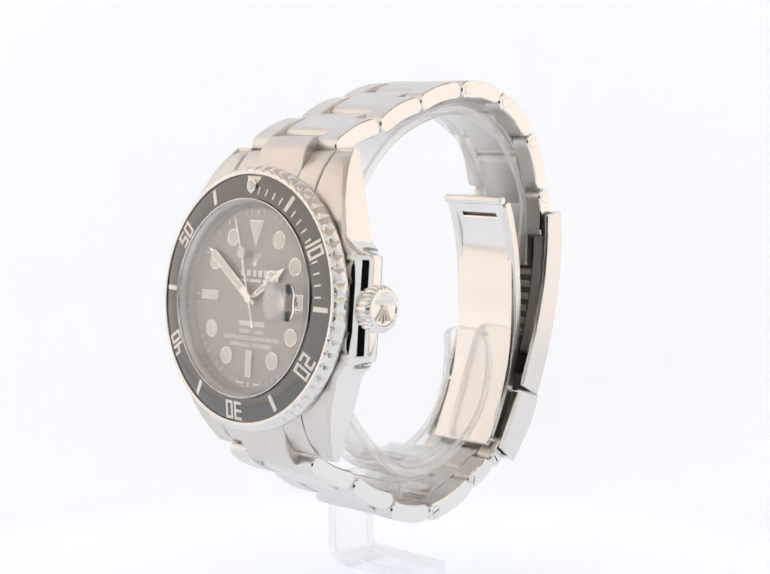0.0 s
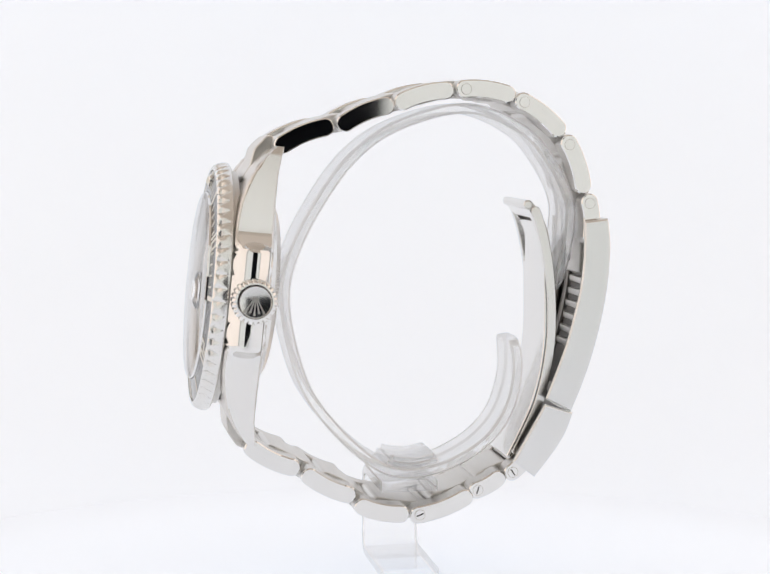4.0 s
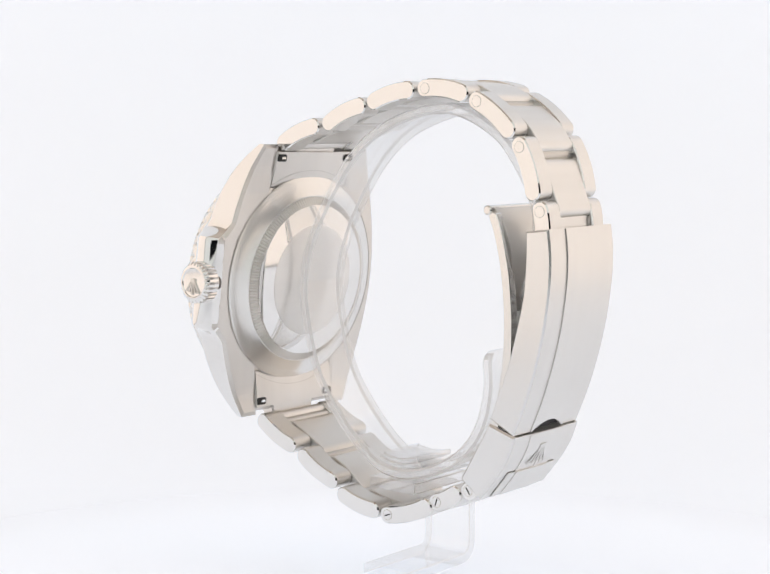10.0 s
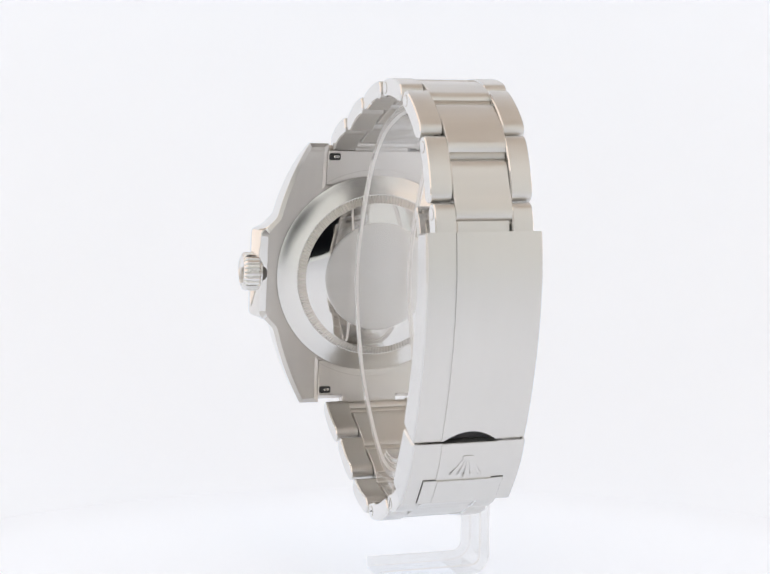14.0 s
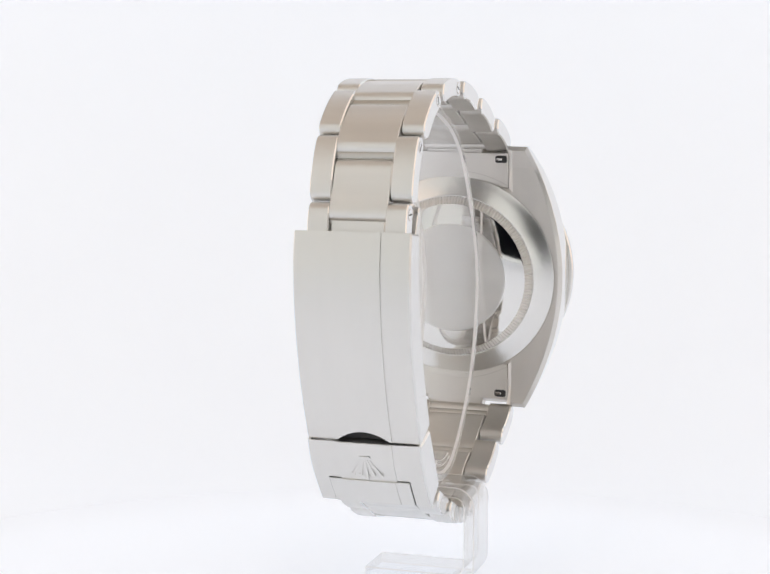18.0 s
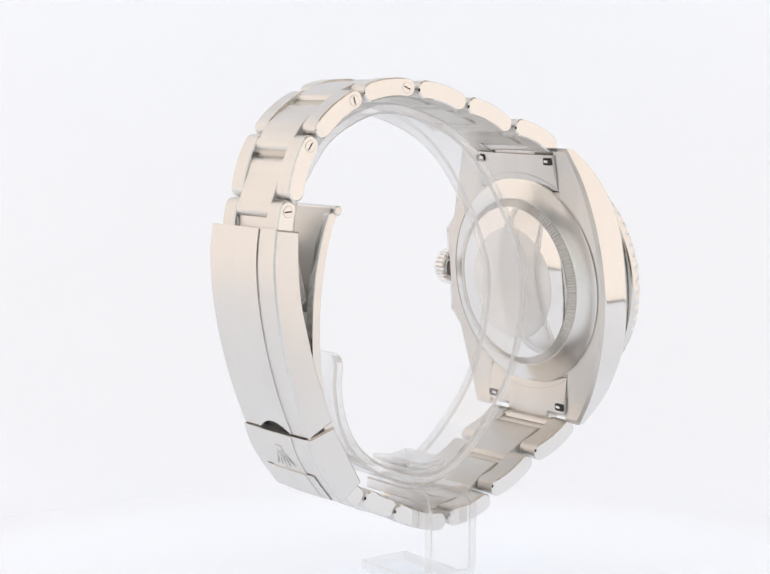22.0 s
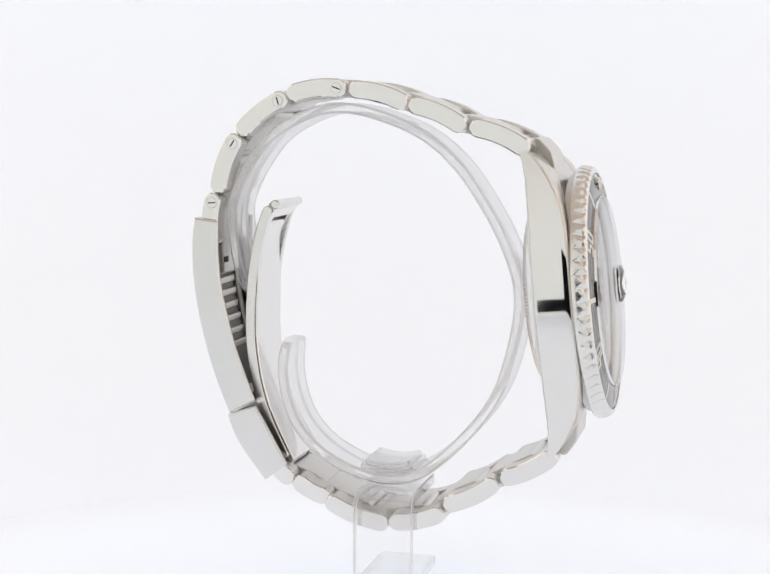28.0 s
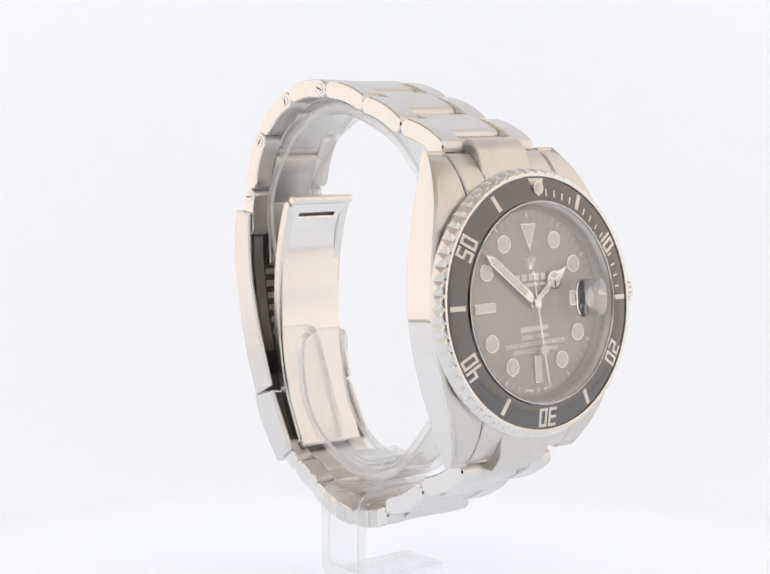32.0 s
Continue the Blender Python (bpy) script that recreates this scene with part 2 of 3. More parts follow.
T = 0.006
COVE_Y, COVE_R = 0.066, 0.12
BASE_Y, BASE_R = -0.061, 0.124
slab("floor", -BOX_X, BOX_X, BOX_Y0, COVE_Y, -T, -0.003, fabric)
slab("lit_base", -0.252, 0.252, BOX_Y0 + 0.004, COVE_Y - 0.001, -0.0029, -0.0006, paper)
# a disc added only to carry the brighter floor's glow
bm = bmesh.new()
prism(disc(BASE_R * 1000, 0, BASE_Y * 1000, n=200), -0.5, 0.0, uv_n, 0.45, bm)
tagged(new("floor_disc", finish("floor_disc", bm, disc_glow)), kind="structure")
bm = bmesh.new()
curve = [(COVE_Y - 0.001, -0.0006)] + [(COVE_Y + COVE_R * sin(radians(a)), COVE_R * (1 - cos(radians(a))) - 0.0006) for a in range(5, 91, 5)] + [(COVE_Y + COVE_R, BOX_Z)]
outer = [(y + T * 0.5, z - T * 0.5) for y, z in curve]
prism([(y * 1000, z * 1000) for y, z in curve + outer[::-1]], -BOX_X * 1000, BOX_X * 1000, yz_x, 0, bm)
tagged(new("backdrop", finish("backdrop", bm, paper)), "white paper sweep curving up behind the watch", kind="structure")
slab("wall_west", -BOX_X - T, -BOX_X, BOX_Y0 - T, BOX_Y1, -T, BOX_Z + T, fabric)
slab("wall_east", BOX_X, BOX_X + T, BOX_Y0 - T, BOX_Y1, -T, BOX_Z + T, fabric)
slab("wall_north", -BOX_X, BOX_X, BOX_Y1, BOX_Y1 + T, -T, BOX_Z + T, fabric)
slab("ceiling", -BOX_X, BOX_X, BOX_Y0, BOX_Y1, BOX_Z, BOX_Z + T, roof_cloth)
# the front flap, with the opening through which the camera looks
OPEN_W, OPEN_E, OPEN_Z0, OPEN_Z1 = -0.076, 0.106, 0.006, 0.130
slab("wall_south", -BOX_X, OPEN_W, BOX_Y0 - T, BOX_Y0, -T, BOX_Z, front_flap)
slab("wall_south", OPEN_W, OPEN_W + 0.014, BOX_Y0 - T, BOX_Y0, 0.034, OPEN_Z1, front_flap)
slab("wall_south", OPEN_E, BOX_X, BOX_Y0 - T, BOX_Y0, -T, BOX_Z, front_flap)
slab("wall_south", OPEN_W, OPEN_E, BOX_Y0 - T, BOX_Y0, OPEN_Z1, BOX_Z, front_flap)
slab("wall_south", OPEN_W, OPEN_E, BOX_Y0 - T, BOX_Y0, -T, OPEN_Z0, front_flap)
slab("room_wall", -0.5, 0.5, -0.72, -0.71, -0.3, 0.7, black_cloth)
slab("room_wall", -0.5, -0.49, -0.71, BOX_Y0 - 2 * T, -0.3, 0.7, black_cloth)
slab("room_wall", 0.49, 0.5, -0.71, BOX_Y0 - 2 * T, -0.3, 0.7, black_cloth)
slab("room_floor", -0.49, 0.49, -0.71, BOX_Y0 - 2 * T, -0.3, -0.29, black_cloth)
slab("room_ceiling", -0.49, 0.49, -0.71, BOX_Y0 - 2 * T, 0.69, 0.7, black_cloth)


# ---- the watch ----
watch = tagged(new("wrist_watch"), "steel diver's wrist watch with black dial, on a clear stand", "wrist watch")
LEAN = 5.9
XC = -2.05
HEAD = Matrix.Translation((XC * MM, -25.5 * MM, 49.6 * MM)) @ pose(0, 0, 0, 90 - LEAN, 0, -0.3) @ pose(0, 0, 0, 0, 0, 1.0)


def head_part(name, bm, mat, parent=None, label="", sharp=32.0):
    """A part of the watch head, in u (to three o'clock), v (to twelve), n (out of the dial)."""
    return part(name, bm, mat, parent or watch, label, HEAD if parent is None else None, sharp)


def front_n(v):
    return 6.3 - 5.9 * (abs(v) / 24.3) ** 4.4


def back_n(v):
    a = abs(v)
    return float(np.interp(a, [0, 10, 16, 20, 24.3], [0.1, 0.1, 0.0, -0.2, -0.9]))


def flank_u(v):
    return 20.05 - 6.45 * (abs(v) / 24.3) ** 1.9


def case_outline():
    """Half of the mid-case on the crown's side from the upper lug to the lower."""
    side = [(flank_u(float(v)), float(v)) for v in np.linspace(24.3, 10.6, 14)]
    return side


def build_case():
    up = case_outline()
    guard = [(19.15, 10.0), (19.75, 9.4), (20.5, 8.9), (21.4, 8.5), (22.2, 8.25), (22.75, 8.0), (23.0, 7.6), (23.05, 7.0), (23.05, 3.7)]
    guard += [(u, -v) for u, v in guard[::-1]]
    east = up + guard + [(u, -v) for u, v in up[::-1]]
    plain = [(flank_u(v), v) for v in (8.0, 6.0, 4.0, 2.0, 0.0, -2.0, -4.0, -6.0, -8.0)]
    west = [(-u, v) for u, v in up + plain + [(u, -v) for u, v in up[::-1]]]
    lower = [(-10.0, -24.3), (-10.0, -20.5), (-10.0, -16.5), (0.0, -16.5), (10.0, -16.5), (10.0, -20.5), (10.0, -24.3)]
    upper = [(u, -v) for u, v in lower[::-1]]
    poly = east + lower[::-1] + west[::-1] + upper[::-1]
    if area_of(poly) < 0:
        poly = poly[::-1]
    bm = bmesh.new()
    # flat flanks with narrow chamfers; the crown guards are rounded like a barrel
    rings = []
    levels = [(0, 0.75), (0.055, 0.06), (0.062, 0.015), (0.07, 0.0), (0.12, 0.0), (0.2, 0.0), (0.3, 0.0), (0.4, 0.0), (0.5, 0.0), (0.6, 0.0), (0.7, 0.0), (0.8, 0.0), (0.87, 0.0), (0.885, 0.02), (0.93, 0.1), (0.975, 0.28), (1, 0.6)]
    for share, inset in levels:
        barrel = 7.6 * (share - 0.5) ** 2
        inner = offset_poly(poly, inset) if inset else poly
        ring = []
        for (iu, iv), (pu, pv) in zip(inner, poly):
            soft = 1.0 if share < 0.5 else 0.8 + 0.2 * min(1.0, (abs(pv) / 15) ** 2)
            u, v = pu + (iu - pu) * soft, pv + (iv - pv) * soft
            f, b = front_n(pv), back_n(pv)
            round_off = min(1.0, max(0.0, (pu - 20.0) / 2.5))
            f, b = f - 0.4 * round_off, b + 0.2 * round_off
            ring.append(bm.verts.new((u - barrel * round_off, v, b + (f - b) * share)))
        rings.append(ring)
    for r1, r2 in zip(rings, rings[1:]):
        for i in range(len(r1)):
            j = (i + 1) % len(r1)
            bm.faces.new((r1[i], r1[j], r2[j], r2[i]))
    for ring, flip in ((rings[0], True), (rings[-1], False)):
        cap = [bm.faces.new(ring[::-1] if flip else ring)]
        for row in [k * 1.2 for k in range(-19, 20)]:
            geom = cap + list({e for f in cap for e in f.edges}) + list({v for f in cap for v in f.verts})
            cut = bmesh.ops.bisect_plane(bm, geom=geom, plane_co=(0, row, 0), plane_no=(0, 1, 0))
            cap = [g for g in cut["geom"] if isinstance(g, bmesh.types.BMFace)]
        for v in {v for f in cap for v in f.verts} - set(ring):
            v.co.z = back_n(v.co.y) if flip else front_n(v.co.y)
    return bm


case = head_part("case", build_case(), satin, label="brushed steel case with polished sides and broad lugs", sharp=25)
case.data.materials.append(polished)
for f in case.data.polygons:
    if (abs(f.normal.z) < 0.35 and abs(f.center.x) > 0.0115) or (f.center.x > 0.0203 and abs(f.normal.z) < 0.93):
        f.material_index = 1
    if f.normal.z < -0.9:
        f.use_smooth = False

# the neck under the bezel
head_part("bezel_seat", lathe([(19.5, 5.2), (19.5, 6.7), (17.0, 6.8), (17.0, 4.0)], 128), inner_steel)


# bezel with its knurled rim
def knurl(r, n, a):
    if r < 20.0 or n < 6.85:
        return r
    w = abs(((a * 60 / (2 * pi)) % 1.0) - 0.5) * 2
    deep = float(np.interp(n, [6.85, 8.4, 8.7], [0.0, 0.58, 0.16]))
    return r - max(0.0, deep - 0.58 * (1 - w))


bezel = head_part("bezel", lathe([(17.2, 6.5), (19.9, 6.3), (20.55, 6.32), (20.78, 6.55), (20.84, 6.85), (20.83, 7.1), (20.78, 7.45), (20.68, 7.85), (20.52, 8.25), (20.35, 8.55), (20.2, 8.75), (20.05, 8.88), (19.9, 8.95), (19.55, 8.97), (19.43, 8.9), (19.38, 8.5), (15.7, 9.0), (15.7, 6.6)], 600, radius=knurl, close=True),
                  sheen, label="knurled polished steel bezel ring", sharp=16)
SLOPE = (9.4 - 8.75) / (19.25 - 15.75)


def insert_n(r):
    return 8.75 + (19.25 - r) * SLOPE


insert = head_part("bezel_insert", lathe([(19.36, 8.5), (19.34, insert_n(19.35)), (19.15, insert_n(19.15) + 0.03), (15.95, insert_n(15.95) + 0.03), (15.75, insert_n(15.75) - 0.05), (15.72, 8.7)], 192), ceramic, bezel, "glossy black ceramic bezel insert")


def on_insert(poly, angle, r, name, mat, label="", height=0.05):
    """A flat inlay on the sloping insert, centred at radius r, turned to a minute's angle."""
    bm = bmesh.new()
    for ring in poly:
        def place(a, b, h):
            q = r + b
            u, v = a * cos(angle) + q * sin(angle), -a * sin(angle) + q * cos(angle)
            return (u, v, insert_n(hypot(u, v)) + h)
        prism(ring, 0.02, 0.03 + height, place, 0, bm)
    return head_part(name, bm, mat, bezel, label)


def digit(d, x, w=1.65, h=2.9, t=0.44):
    """A squared digit in bars."""
    a = {"top": (x, h / 2 - t / 2, w, t), "mid": (x, 0, w, t), "bot": (x, -h / 2 + t / 2, w, t),
         "tl": (x - w / 2 + t / 2, h / 4, t, h / 2), "tr": (x + w / 2 - t / 2, h / 4, t, h / 2),
         "bl": (x - w / 2 + t / 2, -h / 4, t, h / 2), "br": (x + w / 2 - t / 2, -h / 4, t, h / 2), "one": (x, 0, t, h)}
    use = {"0": ("top", "bot", "tl", "tr", "bl", "br"), "1": ("one",), "2": ("top", "mid", "bot", "tr", "bl"),
           "3": ("top", "mid", "bot", "tr", "br"), "4": ("tl", "tr", "mid", "br"), "5": ("top", "tl", "mid", "br", "bot")}[d]
    return [rect(a[k][2], a[k][3], a[k][0], a[k][1]) for k in use]


for minute in (10, 20, 30, 40, 50):
    tens = str(minute)[0]
    gap = 1.0 if tens != "1" else 0.75
    on_insert(digit(tens, -gap if tens != "1" else -0.95) + digit("0", gap if tens != "1" else 0.45), radians(minute * 6), 17.6, "numeral", platinum, f"raised pale numeral {minute}")
for minute in (5, 15, 25, 35, 45, 55):
    on_insert([rect(0.75, 2.6)], radians(minute * 6), 17.6, "bezel_bar", platinum)
for minute in [m for m in range(1, 15) if m % 5]:
    on_insert([rect(0.28, 1.15)], radians(minute * 6), 17.0, "bezel_tick", platinum)
on_insert([[(-1.7, 1.5), (0, -1.35), (1.7, 1.5)]], 0, 17.6, "bezel_triangle", platinum)
pearl = head_part("pearl_ring", lathe([(1.05, 0), (1.05, 0.35), (0.8, 0.45), (0.8, 0)], 32), white_gold, bezel)
pearl.matrix_basis = Matrix.Translation((0, 17.6 * MM, insert_n(17.6) * MM))
bead = part("pearl", lathe([(0.8, 0.3), (0.7, 0.55), (0.4, 0.75), (0, 0.82)], 32), lume, bezel, "round luminous pearl")
bead.matrix_basis = pearl.matrix_basis

# the bezel stands a little past its twelve o'clock mark
bezel.matrix_basis = HEAD @ pose(0, 0, 0, 0, 0, -2.0)

# the inner ring, dial and markers
DIAL = 7.0
rehaut = head_part("inner_ring", lathe([(15.68, 9.1), (15.55, 9.28), (15.42, 9.2), (14.3, DIAL + 0.05), (14.3, DIAL - 0.3), (15.68, DIAL - 0.3)], 160, close=True), rehaut_steel, label="engraved steel ring round the dial")
for k in range(60):
    a = radians(k * 6 + 3)
    bm = bmesh.new()
    prism([(-0.55, -0.06), (0.55, -0.06), (0.55, 0.06), (-0.55, 0.06)], -0.02, 0.004,
          lambda x, y, h: ((14.81 + y * 2.6) * sin(a) + x * cos(a), (14.81 + y * 2.6) * cos(a) - x * sin(a), 8.12 + y * 5.0 + h), 0, bm)
    head_part("engraving", bm, inner_steel, rehaut)
dial = head_part("dial", lathe([(14.35, DIAL - 0.4), (14.35, DIAL), (0, DIAL)], 128), greyed_dial, label="glossy black dial")


def on_dial(poly, name, mat, lo=0.0, hi=0.2, parent=None, label="", bevel=0.04):
    return head_part(name, prism(poly, DIAL + lo, DIAL + hi, uv_n, bevel), mat, parent or dial, label)


for hour in (1, 2, 4, 5, 7, 8, 10, 11):
    a = radians(hour * 30)
    on_dial(disc(1.42, 10.85 * sin(a), 10.85 * cos(a)), "marker_rim", white_gold, 0, 0.22)
    on_dial(disc(1.2, 10.85 * sin(a), 10.85 * cos(a)), "marker", lume, 0.1, 0.30, label="round luminous hour marker")
for poly, small in (([(-1.7, 12.3), (0, 8.0), (1.7, 12.3)], [(-1.4, 12.1), (0, 8.6), (1.4, 12.1)]),
                    (rect(1.55, 4.3, 0, -10.3), rect(1.2, 3.95, 0, -10.3)), (rect(4.3, 1.55, -10.3, 0), rect(3.95, 1.2, -10.3, 0))):
    on_dial(poly, "marker_rim", white_gold, 0, 0.22)
    on_dial(small, "marker", lume, 0.1, 0.30, label="luminous hour marker")
for k in range(60):
    on_dial(turned(rect(0.12 if k % 5 else 0.26, 0.75, 0, 13.55), radians(k * 6)), "minute_mark", print_white, 0, 0.03, bevel=0)
on_dial(rect(3.3, 2.5, 9.9, 0), "date_frame", white_gold, 0, 0.06)
on_dial(rect(2.9, 2.1, 9.9, 0), "date_disc", print_white, 0.02, 0.09)


def words(text, size, cx, cy, name, mat, lo, parent, spacing=1.0, flip=HEAD):
    """Flat lettering on the dial, as a mesh."""
    c = bpy.data.curves.new(name, "FONT")
    c.body, c.size, c.align_x, c.align_y, c.space_character, c.extrude = text, size * MM, "CENTER", "CENTER", spacing, 0.01 * MM
    c.offset = 0.025 * MM
    tmp = new(name, c)
    me = bpy.data.meshes.new_from_object(tmp.evaluated_get(bpy.context.evaluated_depsgraph_get()))
    bpy.data.objects.remove(tmp)
    me.transform(Matrix.Translation((cx * MM, cy * MM, (DIAL + lo) * MM)))
    me.materials.clear()
    me.materials.append(mat)
    ob = new(name, me)
    ob.parent = parent
    return ob


words("6", 2.0, 9.9, 0.0, "date_numeral", print_black, 0.10, dial)
words("1000ft = 300m", 1.0, 0, -5.25, "depth_text", print_white, 0.03, dial)
words("SUPERLATIVE CHRONOMETER", 0.92, 0, -6.35, "dial_text", print_white, 0.03, dial, 1.05)
words("OFFICIALLY CERTIFIED", 0.92, 0, -7.4, "dial_text", print_white, 0.03, dial, 1.05)
# names on the dial, as plain bars
for cx, w in ((-2.9, 1.0), (-1.45, 1.2), (0.0, 0.9), (1.3, 1.0), (2.7, 1.1)):
    on_dial(rect(w * 0.82, 1.05, cx * 1.0, 3.95), "name_bar", print_white, 0, 0.04, bevel=0)
for cx, w in ((-2.3, 1.8), (0.2, 2.6), (2.6, 1.2)):
    on_dial(rect(w, 0.5, cx, 2.8), "name_bar", print_white, 0, 0.03, bevel=0)
for k in range(10):
    on_dial(rect(0.5, 0.8, -2.7 + 0.6 * k, -4.0), "name_bar", print_white, 0, 0.03, bevel=0)
for cx in (-2.0, 2.0):
    on_dial(turned(rect(1.5, 0.28, 0, -13.55), radians(cx * 4)), "small_bar", print_white, 0, 0.03, bevel=0)


def fan_emblem(place, size, bm):
    """A plain fan of five thin bars with round tips over a base."""
    for k in range(-2, 3):
        a = radians(k * 15)
        top = size * (1.0 if k % 2 == 0 else 0.9)
        bar = [(-0.03 * size, 0.2 * size), (0.03 * size, 0.2 * size), (0.045 * size, top), (-0.045 * size, top)]
        prism(turned(bar, a, 0, -0.35 * size), 0, 1, place, 0, bm)
        prism(turned(disc(0.075 * size, 0, top + 0.05 * size, 10), a, 0, -0.35 * size), 0, 1.05, place, 0, bm)
    prism(rect(0.42 * size, 0.13 * size, 0, -0.2 * size, 0.06 * size), 0, 1.1, place, 0, bm)
    return bm


head_part("emblem", fan_emblem(lambda a, b, h: (a, b + 5.7, DIAL + 0.02 + 0.1 * h), 2.1, bmesh.new()), white_gold, dial)

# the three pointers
SECOND0, MINUTE0, HOUR0 = 57.0, 51.0, 1 + 51.0 / 60


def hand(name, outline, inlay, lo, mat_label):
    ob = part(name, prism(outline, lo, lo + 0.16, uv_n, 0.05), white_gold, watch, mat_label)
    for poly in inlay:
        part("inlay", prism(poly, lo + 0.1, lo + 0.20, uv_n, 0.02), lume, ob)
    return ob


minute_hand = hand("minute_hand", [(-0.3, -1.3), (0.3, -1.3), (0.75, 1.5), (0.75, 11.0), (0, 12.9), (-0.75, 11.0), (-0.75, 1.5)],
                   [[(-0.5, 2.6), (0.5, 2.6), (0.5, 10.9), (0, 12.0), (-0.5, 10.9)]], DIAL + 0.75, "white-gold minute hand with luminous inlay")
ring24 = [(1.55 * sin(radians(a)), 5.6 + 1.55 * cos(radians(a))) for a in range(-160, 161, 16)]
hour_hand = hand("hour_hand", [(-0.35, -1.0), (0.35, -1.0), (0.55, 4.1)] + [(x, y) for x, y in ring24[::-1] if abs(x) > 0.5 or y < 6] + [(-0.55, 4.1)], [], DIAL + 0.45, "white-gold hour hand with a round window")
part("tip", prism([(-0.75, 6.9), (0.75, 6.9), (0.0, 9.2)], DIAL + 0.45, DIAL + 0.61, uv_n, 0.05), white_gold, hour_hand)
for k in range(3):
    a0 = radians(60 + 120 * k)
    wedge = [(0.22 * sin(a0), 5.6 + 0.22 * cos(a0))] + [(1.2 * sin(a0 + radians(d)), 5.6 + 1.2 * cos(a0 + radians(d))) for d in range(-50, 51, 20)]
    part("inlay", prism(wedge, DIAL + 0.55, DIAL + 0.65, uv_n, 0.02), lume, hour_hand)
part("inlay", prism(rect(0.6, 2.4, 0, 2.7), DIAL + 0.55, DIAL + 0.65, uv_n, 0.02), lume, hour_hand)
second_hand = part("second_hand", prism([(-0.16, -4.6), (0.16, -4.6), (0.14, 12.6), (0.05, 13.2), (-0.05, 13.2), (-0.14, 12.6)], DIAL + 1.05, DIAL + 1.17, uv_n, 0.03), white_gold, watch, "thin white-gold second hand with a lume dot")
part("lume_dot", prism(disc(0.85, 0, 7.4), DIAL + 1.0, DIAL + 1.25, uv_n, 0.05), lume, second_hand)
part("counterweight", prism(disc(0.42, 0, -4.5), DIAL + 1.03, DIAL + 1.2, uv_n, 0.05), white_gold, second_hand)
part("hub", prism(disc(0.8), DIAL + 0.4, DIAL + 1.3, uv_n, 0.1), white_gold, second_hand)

# crystal with its magnifier
head_part("crystal_rim", lathe([(15.40, 9.25), (15.42, 9.62), (15.5, 9.7), (15.6, 9.66), (15.66, 9.3)], 160), polished)
crystal = head_part("crystal", lathe([(0, 8.6), (15.25, 8.6), (15.38, 8.8), (15.38, 9.8), (15.2, 10.15), (14.85, 10.28), (0, 10.28)], 128), crystal_clear, label="flat sapphire crystal")
crystal.visible_shadow = False


def build_lens():
    """A rounded square cut out of a ball's cap."""
    bm = bmesh.new()
    base, ball, low = rect(6.8, 5.9, 0, 0, 1.6, 8), 7.6, 10.29
    crest = low + 0.15 + ball - sqrt(ball ** 2 - 3.85 ** 2)
    rings = [[bm.verts.new((9.7 + a, b, low)) for a, b in base]]
    for k in range(10):
        q = 1 - 0.1 * k
        rings.append([bm.verts.new((9.7 + a * q, b * q, crest - ball + sqrt(ball ** 2 - (a * q) ** 2 - (b * q) ** 2))) for a, b in base])
    for r1, r2 in zip(rings, rings[1:]):
        for i in range(len(r1)):
            j = (i + 1) % len(r1)
            bm.faces.new((r1[i], r1[j], r2[j], r2[i]))
    top = bm.verts.new((9.7, 0, crest))
    for i in range(len(base)):
        bm.faces.new((rings[-1][i], rings[-1][(i + 1) % len(base)], top))
    bm.faces.new(rings[0][::-1])
    return bm


lens = head_part("magnifier", build_lens(), sapphire, crystal, "domed magnifier over the date", sharp=60)
lens.visible_shadow = False


# crown
def flute(r, n, a):
    return r - 0.28 * max(0.0, cos(a * 26)) ** 2 if r > 3.0 else r


CROWN = Matrix.Translation((23.25 * MM, 0.05 * MM, 2.75 * MM)) @ pose(0, 0, 0, 0, 90, 0)
crown = part("crown", lathe([(0, -2.0), (2.9, -2.0), (2.9, -1.7), (3.3, -1.65), (3.58, -1.35), (3.58, 0.75), (3.35, 1.12), (3.0, 1.36), (2.75, 1.45), (2.55, 1.45), (2.42, 1.3), (2.3, 1.26), (0, 1.32)], 208, radius=flute), bright, watch, "fluted steel winding crown", HEAD @ CROWN, sharp=28)
emblem = part("emblem", fan_emblem(lambda a, b, h: (a, -b, 1.24 + 0.26 * h), 2.7, bmesh.new()), satin, crown)
part("crown_tube", lathe([(2.65, -3.5), (2.65, -1.75)], 32), rack_shade, crown)

# case back
back = head_part("case_back", lathe([(18.6, 0.3), (18.55, 0.0), (18.3, -0.12), (17.6, -0.3), (15.25, -1.3), (15.15, -1.38), (14.9, -1.35)], 160), sheen, label="polished screw-down case back")
head_part("back_groove", lathe([(18.74, 0.05), (18.74, -0.03), (18.61, -0.03), (18.61, 0.05)], 160, close=True), inner_steel, back)
head_part("back_ring", lathe([(15.1, -1.2), (15.05, -1.4), (14.9, -1.5), (13.8, -2.12), (13.6, -2.2)], 640,
          radius=lambda r, n, a: r - (0.3 if (a * 160 / (2 * pi) + 0.1) % 1.0 < 0.5 and r > 13.7 else 0.0)), satin, back, "finely fluted ring", sharp=28)
head_part("back_cone", lathe([(13.65, -2.17), (13.45, -2.24), (10.3, -2.6), (10.1, -2.63)], 128), polished, back)
